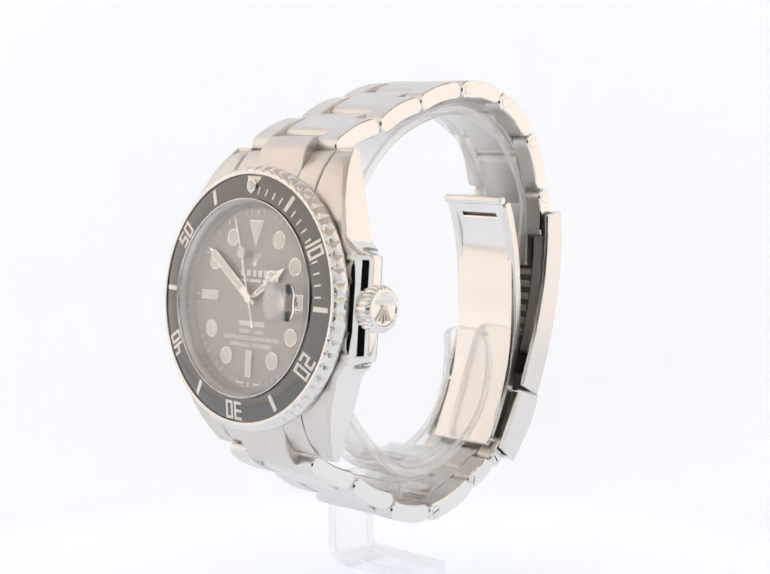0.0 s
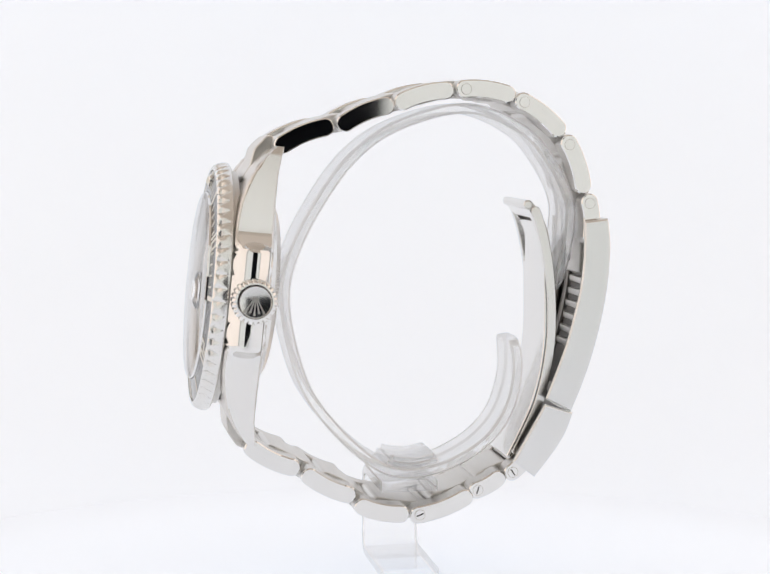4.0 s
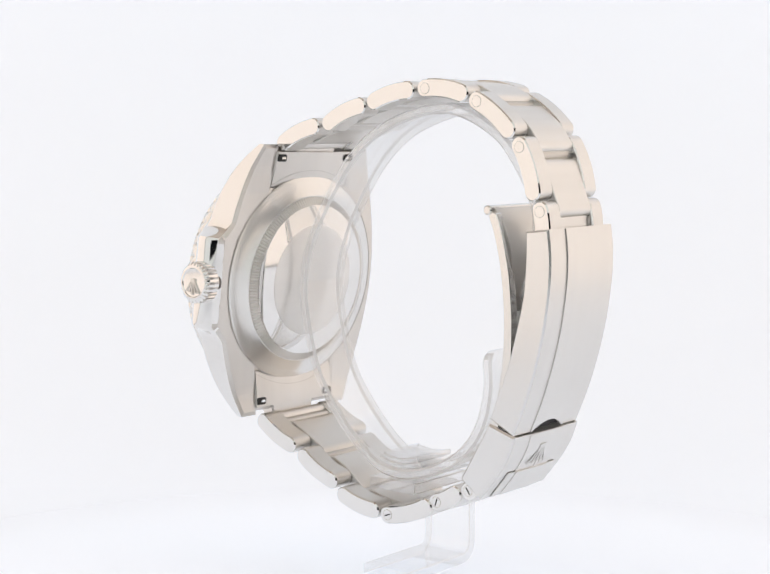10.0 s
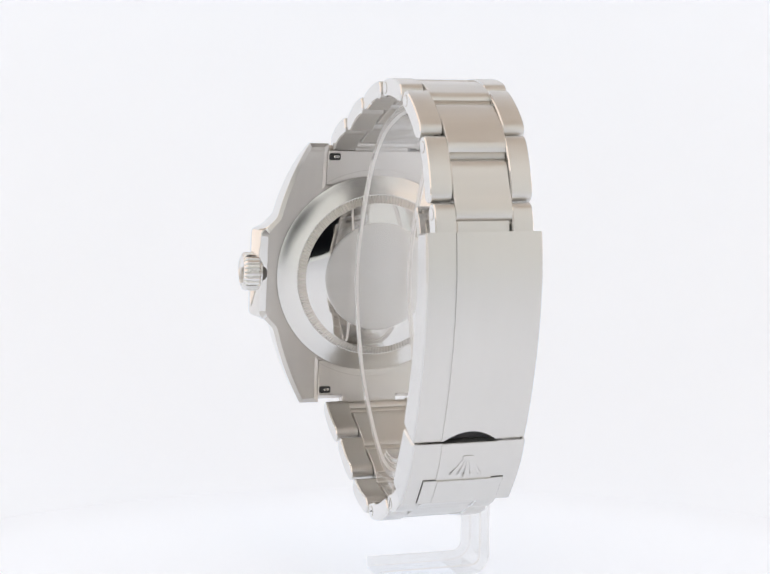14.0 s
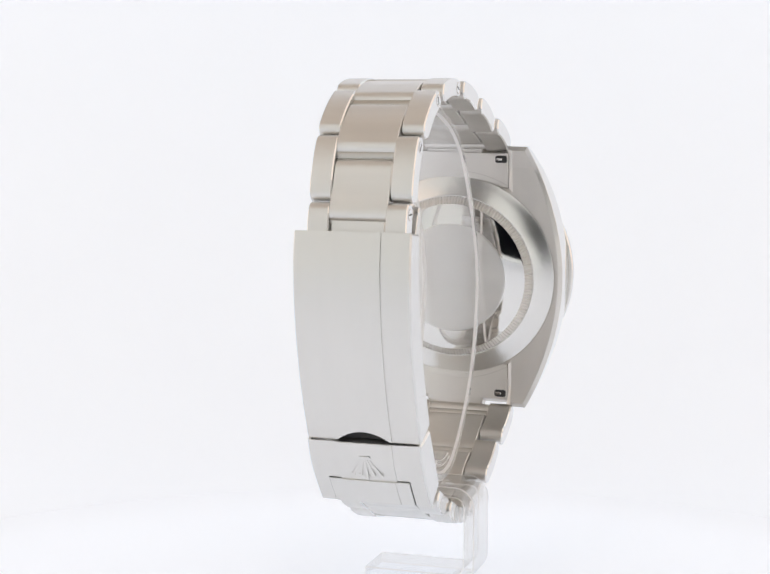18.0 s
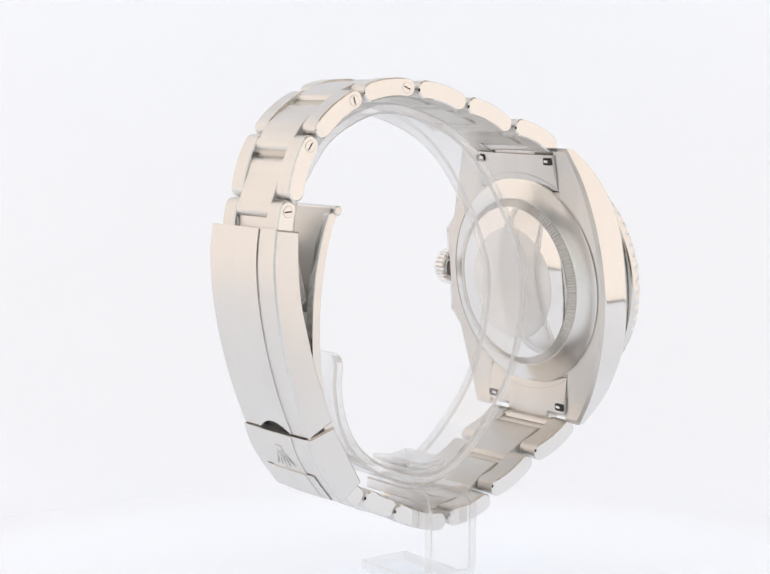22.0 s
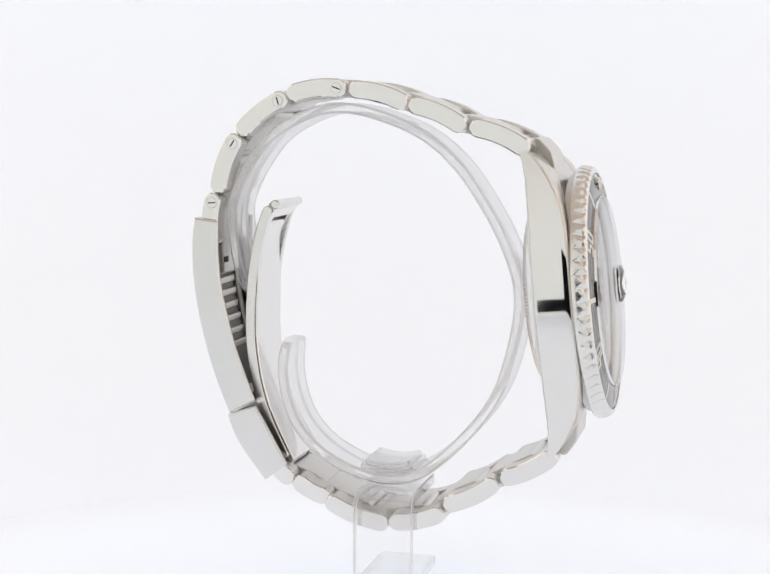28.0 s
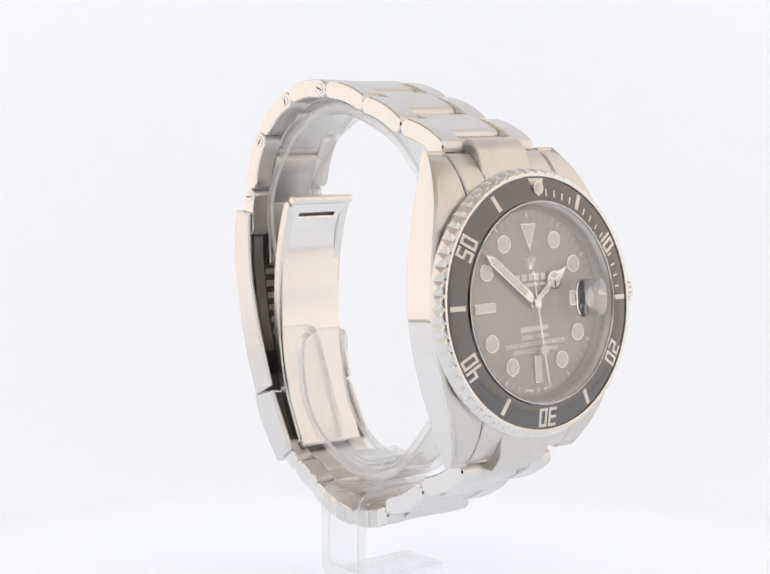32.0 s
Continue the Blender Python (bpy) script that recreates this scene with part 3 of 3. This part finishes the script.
head_part("back_plate", lathe([(10.2, -2.58), (10.0, -2.67), (9.7, -2.69), (0, -2.71)], 128), brushed, back)

# ---- end pieces between the lugs ----
def build_end(sign):
    bm = bmesh.new()
    sides = [(16.6, 0.4)] + [(v, front_n(v) - 0.08) for v in (16.6, 17.4, 18.2, 19.0, 19.8, 20.6, 21.4, 22.2, 23.0, 23.6)] + [(23.9, 0.2), (23.0, -0.75), (20.0, -0.35)]
    for x0, x1, extra in ((-9.97, -5.27, 0.0), (5.27, 9.97, 0.0), (-5.25, 5.25, 2.2)):
        poly = [(v + (extra if v > 21 else 0), n + (0.1 if extra else 0)) for v, n in sides]
        prism(poly, x0, x1, lambda a, b, h: (h, sign * a, b), 0.2, bm)
    return bm


for sign in (1, -1):
    end = head_part("end_piece", build_end(sign), satin, label="curved steel end piece between the lugs")
    under = [(16.7, 0.3), (20.0, -0.46), (22.95, -0.86), (22.95, -0.6), (16.7, 0.5)]
    head_part("end_back", prism(under, -9.9, 9.9, lambda a, b, h: (h, sign * a, b), 0.05), satin, end)
    for u in (-8.8, 8.8):
        head_part("spring_bar_slot", prism(rect(2.1, 1.25, u, sign * 21.9, 0.3), -0.95, -0.1, uv_n, 0.0), dark_gap, end)
        head_part("spring_bar_tip", prism(rect(1.1, 0.55, u - (0.35 if u > 0 else -0.35), sign * 21.9, 0.2), -1.02, -0.5, uv_n, 0.1), polished, end)

# the curved joint between each end piece and the case back
for sign in (1, -1):
    arc = [(19.6 * sin(radians(a)), sign * 19.6 * cos(radians(a))) for a in range(-30, 31, 2)]
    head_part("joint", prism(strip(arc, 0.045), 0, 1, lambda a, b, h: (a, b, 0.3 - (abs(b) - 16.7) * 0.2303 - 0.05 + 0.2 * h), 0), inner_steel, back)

# ---- bracelet ----
# each link's ends in (y, z), from the upper lugs to the clasp and from the lower lugs to the clasp
UPPER = [((-21.8, 74.2), (-14.9, 77.0)), ((-11.5, 77.7), (-4.8, 80.5)), ((-1.8, 81.3), (5.3, 83.1)), ((8.7, 83.4), (16.0, 82.6)),
         ((18.9, 81.4), (25.0, 76.9)), ((27.1, 74.4), (29.7, 67.3)), ((31.0, 64.4), (31.4, 58.5))]
LOWER = [((-26.9, 24.1), (-20.5, 20.8)), ((-17.4, 19.0), (-11.0, 15.7)), ((-8.3, 13.4), (-1.8, 11.9)), ((1.3, 11.5), (9.4, 14.1)),
         ((11.6, 15.3), (15.2, 17.1)), ((17.9, 18.1), (20.0, 20.2))]
HALF_T = 1.5


def bowed(a, b, bow, count=9):
    """A line from a to b, bowed outwards from the bracelet's middle."""
    mx, mz = (a[0] + b[0]) / 2 - 4, (a[1] + b[1]) / 2 - 48
    l = hypot(b[0] - a[0], b[1] - a[1])
    nx, nz = (b[1] - a[1]) / l, -(b[0] - a[0]) / l
    if nx * mx + nz * mz < 0:
        nx, nz = -nx, -nz
    return [(a[0] + (b[0] - a[0]) * t + nx * bow * 4 * t * (1 - t), a[1] + (b[1] - a[1]) * t + nz * bow * 4 * t * (1 - t)) for t in np.linspace(0, 1, count)]


def polish_sides(ob, mat=None):
    """Bright flanks, brushed faces."""
    ob.data.materials.append(mat or polished)
    for f in ob.data.polygons:
        if abs(f.normal.x) > 0.5:
            f.material_index = 1
    return ob


def dull_inside(ob):
    """Paints the shade on the face towards the wrist with a darker steel."""
    ob.data.materials.append(rack_steel)
    slot = len(ob.data.materials) - 1
    for f in ob.data.polygons:
        dy, dz = 0.004 - f.center.y, 0.048 - f.center.z
        if (f.normal.y * dy + f.normal.z * dz) > 0.7 * hypot(dy, dz):
            f.material_index = slot
    return ob


def build_links(ends, start_half, end_half, mid0, mid1, screws, slotted):
    n = len(ends)
    for i, (a, b) in enumerate(ends):
        f = i / (n - 1)
        hw, mid = start_half + (end_half - start_half) * f, mid0 + (mid1 - mid0) * f
        inner = hw * 0.56
        length = hypot(b[0] - a[0], b[1] - a[1])
        shape = strip(bowed(a, b, 0.05 * length), HALF_T)
        for x0, x1 in ((mid - hw, mid - inner - 0.04), (mid + inner + 0.04, mid + hw)):
            dull_inside(polish_sides(part("outer_link", prism(shape, x0, x1, yz_x, 0.2), brushed, watch, "steel outer link with a polished flank")))
        if i + 1 < n:
            c, d = ends[i + 1]
            # the middle piece sits half a step further along
            p0 = (a[0] + (b[0] - a[0]) * 0.50, a[1] + (b[1] - a[1]) * 0.50)
            p3 = (c[0] + (d[0] - c[0]) * 0.03, c[1] + (d[1] - c[1]) * 0.03)
            shape = strip(smooth_line([p0, b, p3], 5), HALF_T - 0.02)
            dull_inside(part("middle_link", prism(shape, mid - inner, mid + inner, yz_x, 0.12), brushed, watch, "brushed steel middle link"))
        else:
            p0 = (a[0] + (b[0] - a[0]) * 0.28, a[1] + (b[1] - a[1]) * 0.28)
            part("middle_link", prism(strip([p0, ((p0[0] + b[0]) / 2, (p0[1] + b[1]) / 2), b], HALF_T - 0.45), mid - inner, mid + inner, yz_x, 0.3), brushed, watch, "short middle link running into the clasp")
        # the bar that shows in the gap between two middle pieces
        q = (a[0] + (b[0] - a[0]) * 0.22, a[1] + (b[1] - a[1]) * 0.22)
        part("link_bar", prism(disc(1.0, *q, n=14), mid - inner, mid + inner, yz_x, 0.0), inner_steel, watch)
        if i in screws:
            for side in ((-1, 1) if slotted < 0 else (1,)):
                x = mid + side * hw
                s = (a[0] + (b[0] - a[0]) * 0.03, a[1] + (b[1] - a[1]) * 0.03)
                lo, hi = x - 0.05, x + 0.05
                pin = part("screw", prism(disc(0.85, *s, n=20), lo, hi, yz_x, 0.0), polished, watch)
                part("screw_seat", prism(disc(0.93, *s, n=20), lo + 0.015, hi - 0.015, yz_x, 0.0), inner_steel, pin)
                if side == slotted:
                    part("slot", prism(turned(rect(0.22, 1.3), 0.75 - 0.9 * i, *s), x + side * 0.05 - 0.02, x + side * 0.05 + 0.02, yz_x, 0.0), dark_gap, pin)


for (y, z), _ in (UPPER[0], LOWER[0]):
    part("lug_bar", prism(disc(1.25, y, z, n=18), -2.9 - 9.7, -2.9 + 9.7, yz_x, 0.1), satin, watch)
build_links(UPPER, 9.9, 7.9, -2.9, -2.4, (3, 4, 5, 6), -1)
build_links(LOWER, 9.9, 8.1, -2.9, -2.4, (3, 4, 5), 1)

# ---- folding clasp ----
CX, CH = -2.05, 9.35
COVER_OUT = [(33.8, 61.7), (34.3, 57.6), (34.2, 52.7), (33.3, 46.1), (31.7, 39.4), (29.8, 33.6), (27.7, 28.6)]
COVER_IN = [(29.6, 61.2), (29.6, 55.9), (29.1, 50.2), (28.0, 45.2), (26.4, 39.4), (23.2, 31.0)]
out_line, in_line = smooth_line(COVER_OUT, 4), smooth_line(COVER_IN, 4)


def line_length(line):
    return sum(hypot(q[0] - p[0], q[1] - p[1]) for p, q in zip(line, line[1:]))


def plate(line, thick, lift, x0, x1, start=None, stop=None, cols=17, rows=16, bm=None):
    """A curved plate under a line; start(x) and stop(x) trim its two ends."""
    bm = bm or bmesh.new()
    total = line_length(line)
    sheets = ([], [])
    for x in np.linspace(x0, x1, cols):
        pts = piece_of(line, start(x) if start else 0.0, total - (stop(x) if stop else 0.0), rows)
        for k, depth in ((0, -lift), (1, thick)):
            col = []
            for i, (y, z) in enumerate(pts):
                a, b = pts[max(0, i - 1)], pts[min(rows - 1, i + 1)]
                l = hypot(b[0] - a[0], b[1] - a[1])
                col.append(bm.verts.new((x, y + (b[1] - a[1]) / l * depth, z - (b[0] - a[0]) / l * depth)))
            sheets[k].append(col)
    for sheet in sheets:
        for c1, c2 in zip(sheet, sheet[1:]):
            for i in range(rows - 1):
                bm.faces.new((c1[i], c2[i], c2[i + 1], c1[i + 1]))
    up, down = sheets
    for c in (0, cols - 1):
        for i in range(rows - 1):
            bm.faces.new((up[c][i], up[c][i + 1], down[c][i + 1], down[c][i]))
    for r in (0, rows - 1):
        for c in range(cols - 1):
            bm.faces.new((up[c][r], up[c + 1][r], down[c + 1][r], down[c][r]))
    return bm


def flanks(out_pts, in_pts, half, mid, thick, bm=None):
    bm = bm or bmesh.new()
    outline = out_pts + in_pts[::-1]
    prism(outline, mid - half, mid - half + thick, yz_x, 0.28, bm)
    prism(outline, mid + half - thick, mid + half, yz_x, 0.28, bm)
    return bm


def arch(x):
    """The finger notch in the cover's lower edge."""
    q = (x - CX) / 4.3
    return 0.15 + 1.7 * max(0.0, 1 - q * q)


bm = flanks(out_line, in_line, CH, CX, 0.8)
plate(out_line, 1.3, 0.012, CX - CH + 0.3, CX + CH - 0.3, stop=arch, cols=33, bm=bm)
cover = polish_sides(part("clasp_cover", bm, brushed_up, watch, "brushed steel clasp cover with polished flanks", sharp=28), flank_steel)
part("panel", plate(out_line, 0.5, 0.2, CX - 4.6, CX + 4.6, start=lambda x: 0.12, stop=lambda x: arch(x) + 0.05, cols=25), brushed_up, cover)
part("notch", plate(piece_of(out_line, line_length(out_line) - 3.2, line_length(out_line), 6), 1.2, -0.75, CX - 4.8, CX + 4.8), dark_gap, cover)

LOCK_OUT, LOCK_IN = [(28.1, 28.5), (26.9, 25.2), (24.8, 21.8), (21.4, 17.5)], [(23.1, 30.1), (17.6, 20.4)]
lock_line = smooth_line(LOCK_OUT, 4)
bm = flanks(lock_line, LOCK_IN, CH, CX, 1.0)
plate(lock_line, 1.4, 0.012, CX - CH + 0.3, CX + CH - 0.3, start=lambda x: 0.1, cols=9, bm=bm)
lock = polish_sides(part("clasp_lock", bm, brushed_up, watch, "brushed steel folding lock of the clasp", sharp=28), flank_steel)
part("panel", plate(lock_line, 0.5, 0.13, CX - 4.6, CX + 4.6, start=lambda x: 0.18, stop=lambda x: 5.6, cols=9), brushed_up, lock)
part("lower_panel", plate(lock_line, 0.5, 0.22, CX - 6.6, CX + 6.6, start=lambda x: 7.3, stop=lambda x: 0.2, cols=9), brushed_up, lock)
part("groove", plate(lock_line, 0.3, 0.04, CX - 6.72, CX + 6.72, start=lambda x: 7.18, stop=lambda x: 0.2, cols=5), dark_gap, lock)
part("lower_middle", plate(lock_line, 0.5, 0.34, CX - 4.3, CX + 4.3, start=lambda x: 7.35, stop=lambda x: 0.25, cols=9), brushed_up, lock)
mid_lock = piece_of(lock_line, 2.6, 4.4, 3)
tilt = atan2(mid_lock[2][1] - mid_lock[0][1], mid_lock[2][0] - mid_lock[0][0])


def on_lock(a, b, h):
    y, z = mid_lock[1]
    return (CX + a, y + b * cos(tilt) + (0.1 + 0.1 * h) * -sin(tilt), z + b * sin(tilt) + (0.1 + 0.1 * h) * cos(tilt))


part("emblem", fan_emblem(on_lock, 4.4, bmesh.new()), brushed_up, lock)

# inner blade with its folded rims
BLADE = [(20.37, 64.0), (21.46, 61.7), (22.62, 57.6), (23.41, 53.5), (23.84, 49.4), (24.05, 45.3), (24.0, 41.1), (23.54, 37.0), (22.75, 32.8), (21.45, 28.6), (19.5, 24.3), (17.7, 20.7)]
rim_line = smooth_line(BLADE, 5)
blade_line = smooth_line([(20.37, 64.0), (22.1, 61.6), (23.2, 59.0), (23.72, 56.0), (23.95, 52.0), (24.05, 48.0), (24.1, 44.0), (23.98, 40.0), (23.5, 36.0), (22.75, 32.8), (21.45, 28.6), (19.5, 24.3), (17.7, 20.7)], 6)
BW = 6.4
blade = part("clasp_blade", prism(strip(piece_of(blade_line, 4.0, line_length(blade_line), 40), 0.5), CX - BW, CX + BW, yz_x, 0.12), blade_steel, watch, "polished steel folding blade")
# the slotted end of the blade
for x0, x1 in ((-BW, -4.0), (4.0, BW)):
    part("slot_side", prism(strip(piece_of(blade_line, 1.9, 4.5, 5), 0.5), CX + x0, CX + x1, yz_x, 0.1), blade_steel, blade)
part("blade_lining", prism(strip([(y + 0.72, z + 0.35) for y, z in piece_of(blade_line, 0.3, 17.0, 20)], 0.25), CX - BW + 0.5, CX + BW - 0.5, yz_x, 0.08), rack_steel, blade, "grey back plate of the blade")
part("slot_floor", prism(strip([(y + 0.45, z) for y, z in piece_of(blade_line, 2.2, 4.6, 5)], 0.2), CX - 4.4, CX + 4.4, yz_x, 0.05), rack_shade, blade)
part("slot_end", prism(strip(piece_of(blade_line, 0.6, 2.4, 5), 0.5), CX - BW, CX + BW, yz_x, 0.1), blade_steel, blade)
for side in (-1, 1):
    rim = [(y + 0.75, z) for y, z in piece_of(rim_line, 1.2, line_length(rim_line) - 1.0, 36)]
    part("blade_rim", prism(strip(rim, 0.8), CX + side * (BW - 0.35) - 0.8, CX + side * (BW - 0.35) + 0.8, yz_x, 0.12), sheen, blade)
part("hinge_pin", prism(disc(0.8, *BLADE[0], 20), CX - BW - 0.3, CX + BW + 0.3, yz_x, 0.2), sheen, blade)
# the rack inside the cover
rack_line = [(y - 1.7, z) for y, z in out_line[2:-3]]
rack = part("rack", plate(rack_line, 0.4, 0.0, CX - 7.4, CX + 7.4, cols=3), rack_shade, cover)
rack_z = [q[1] for q in rack_line[::-1]]
rack_y = [q[0] for q in rack_line[::-1]]
for k in range(6):
    z = 50.4 - 2.2 * k
    y = float(np.interp(z, rack_z, rack_y))
    part("rung", prism(rect(0.9, 1.15, y - 0.35, z, 0.2), CX - 4.2, CX + 4.2, yz_x, 0.05), rack_steel, rack)
for side in (-1, 1):
    rail = [(y - 0.4, z) for y, z in piece_of(rack_line, 1.0, 24.0, 20)]
    part("rail", prism(strip(rail, 0.5), CX + side * 5.6 - 1.0, CX + side * 5.6 + 1.0, yz_x, 0.1), rack_steel, rack)
slide = part("slide", prism(strip([(float(np.interp(z, rack_z, rack_y)) - 1.2, z) for z in (52.4, 54, 56, 58.6)], 0.8), CX - 3.9, CX + 3.9, yz_x, 0.2), rack_steel, rack)
part("slide_hole", prism(rect(0.4, 1.0, float(np.interp(54.2, rack_z, rack_y)) - 1.95, 54.2), CX - 3.4, CX - 1.6, yz_x, 0.0), dark_gap, slide)

# ---- the acrylic stand ----
stand = tagged(new("display_stand"), "clear acrylic stand with a split ring holding the watch", "watch stand")
RING = [(25.7, 48.9), (27.0, 52.4), (27.85, 55.9), (28.5, 60.5), (28.3, 64.5), (25.6, 70.2), (20.2, 76.4), (10.2, 80.2), (-1.6, 77.4), (-9.6, 71.9), (-16.0, 63.0), (-19.8, 55.0), (-21.0, 48.5),
        (-19.8, 40.4), (-16.9, 32.2), (-11.2, 24.8), (-4.8, 19.4), (0.3, 17.95), (5.0, 18.5), (9.4, 20.1), (13.6, 22.7), (16.8, 26.2), (18.7, 30.5), (19.5, 35.8), (18.9, 40.8)]
SX = -2.4


def build_ring(line, h, half, corner, chamfer=0.4):
    """A bent strip with rounded corners at its two ends."""
    bm = bmesh.new()
    total = line_length(line)
    steps = sorted(set([corner * (1 - cos(radians(a))) for a in range(0, 91, 15)] + [total - corner * (1 - cos(radians(a))) for a in range(0, 91, 15)]
                       + list(np.linspace(corner, total - corner, 120))))
    loops = []
    for s in steps:
        (y0, z0), (y1, z1), (y2, z2) = piece_of(line, max(0, s - 0.4), min(total, s + 0.4), 3)
        y, z = piece_of(line, s, s + 1e-6, 2)[0]
        l = hypot(y2 - y0, z2 - z0)
        ny, nz = (z2 - z0) / l, -(y2 - y0) / l
        e = min(s, total - s)
        w = half - (corner - sqrt(max(0.0, corner ** 2 - (corner - e) ** 2)) if e < corner else 0.0)
        c = min(chamfer, w * 0.5)
        loops.append([bm.verts.new((SX + a, y + ny * b, z + nz * b)) for a, b in
                      ((-w, -h + c), (-w, h - c), (-w + c, h), (w - c, h), (w, h - c), (w, -h + c), (w - c, -h), (-w + c, -h))])
    for r1, r2 in zip(loops, loops[1:]):
        for i in range(8):
            k = (i + 1) % 8
            bm.faces.new((r1[i], r1[k], r2[k], r2[i]))
    bm.faces.new(loops[0][::-1])
    bm.faces.new(loops[-1])
    return bm


ring_line = smooth_line(RING, 7)
ring = part("ring", build_ring(ring_line, 0.9, 5.3, 2.6), acrylic, stand, "clear split ring")


def build_foot():
    """A strip bent into a C: base, upright and bracket."""
    half, r, west, low, high = 0.95, 2.6, -13.1, 0.95, 16.0
    line = [(5.3, low)] + [(x, low) for x in np.linspace(4, west + r, 8)]
    line += [(west + r - r * sin(radians(a)), low + r - r * cos(radians(a))) for a in range(10, 91, 10)]
    line += [(west, z) for z in np.linspace(low + r + 1.5, high - r - 1.5, 5)]
    line += [(west + r - r * cos(radians(a)), high - r + r * sin(radians(a))) for a in range(0, 91, 10)] + [(x, high) for x in np.linspace(-8, 3.6, 6)]
    n = len(line)
    left, right = [], []
    for i in range(n):
        a, b = line[max(0, i - 1)], line[min(n - 1, i + 1)]
        l = hypot(b[0] - a[0], b[1] - a[1])
        tx, tz = (b[0] - a[0]) / l, (b[1] - a[1]) / l
        left.append((line[i][0] - tz * half, line[i][1] + tx * half))
        right.append((line[i][0] + tz * half, line[i][1] - tx * half))
    return prism(left + right[::-1], -4.7, 5.3, lambda a, b, h: (a, h, b), 0.2)


part("foot", build_foot(), acrylic, stand, "bent clear acrylic foot")
# two short layers bedded in the ring over the bracket
low_at = min(range(len(ring_line)), key=lambda k: ring_line[k][1])
bottom = line_length(ring_line[:low_at + 1])
for reach, up in ((5.2, 1.42), (4.6, 2.36)):
    bed = piece_of(ring_line, bottom - reach, bottom + reach, 24)
    layer = []
    for k, (y, z) in enumerate(bed):
        (ya, za), (yb, zb) = bed[max(0, k - 1)], bed[min(23, k + 1)]
        l = hypot(yb - ya, zb - za)
        layer.append((y - (zb - za) / l * up, z + (yb - ya) / l * up))
    part("pad", build_ring(layer, 0.42, 5.0, 0.6, 0.12), acrylic, stand)
for ob in stand.children_recursive:
    ob.visible_shadow = False
    ob.data.materials.append(side_veil)
    ob.data.materials.append(edge_line)
    across = 1 if ob.name.startswith("foot") else 0
    for f in ob.data.polygons:
        lean = abs(f.normal[across])
        f.material_index = 1 if lean > 0.9 else 2 if lean > 0.4 else 0


def motions():
    steps = [k * 2.0 for k in range(17)]
    table = [(t, Matrix.Rotation(turn_at(t), 4, "Z")) for t in steps]
    walk(watch, table)
    walk(stand, table)
    times = [k * 4.0 for k in range(9)]
    walk(second_hand, [(t, HEAD @ pose(0, 0, 0, 0, 0, -6 * (SECOND0 + t))) for t in times])
    walk(minute_hand, [(t, HEAD @ pose(0, 0, 0, 0, 0, -6 * (MINUTE0 + t / 60))) for t in times])
    walk(hour_hand, [(t, HEAD @ pose(0, 0, 0, 0, 0, -30 * (HOUR0 + t / 3600))) for t in times])


motions()
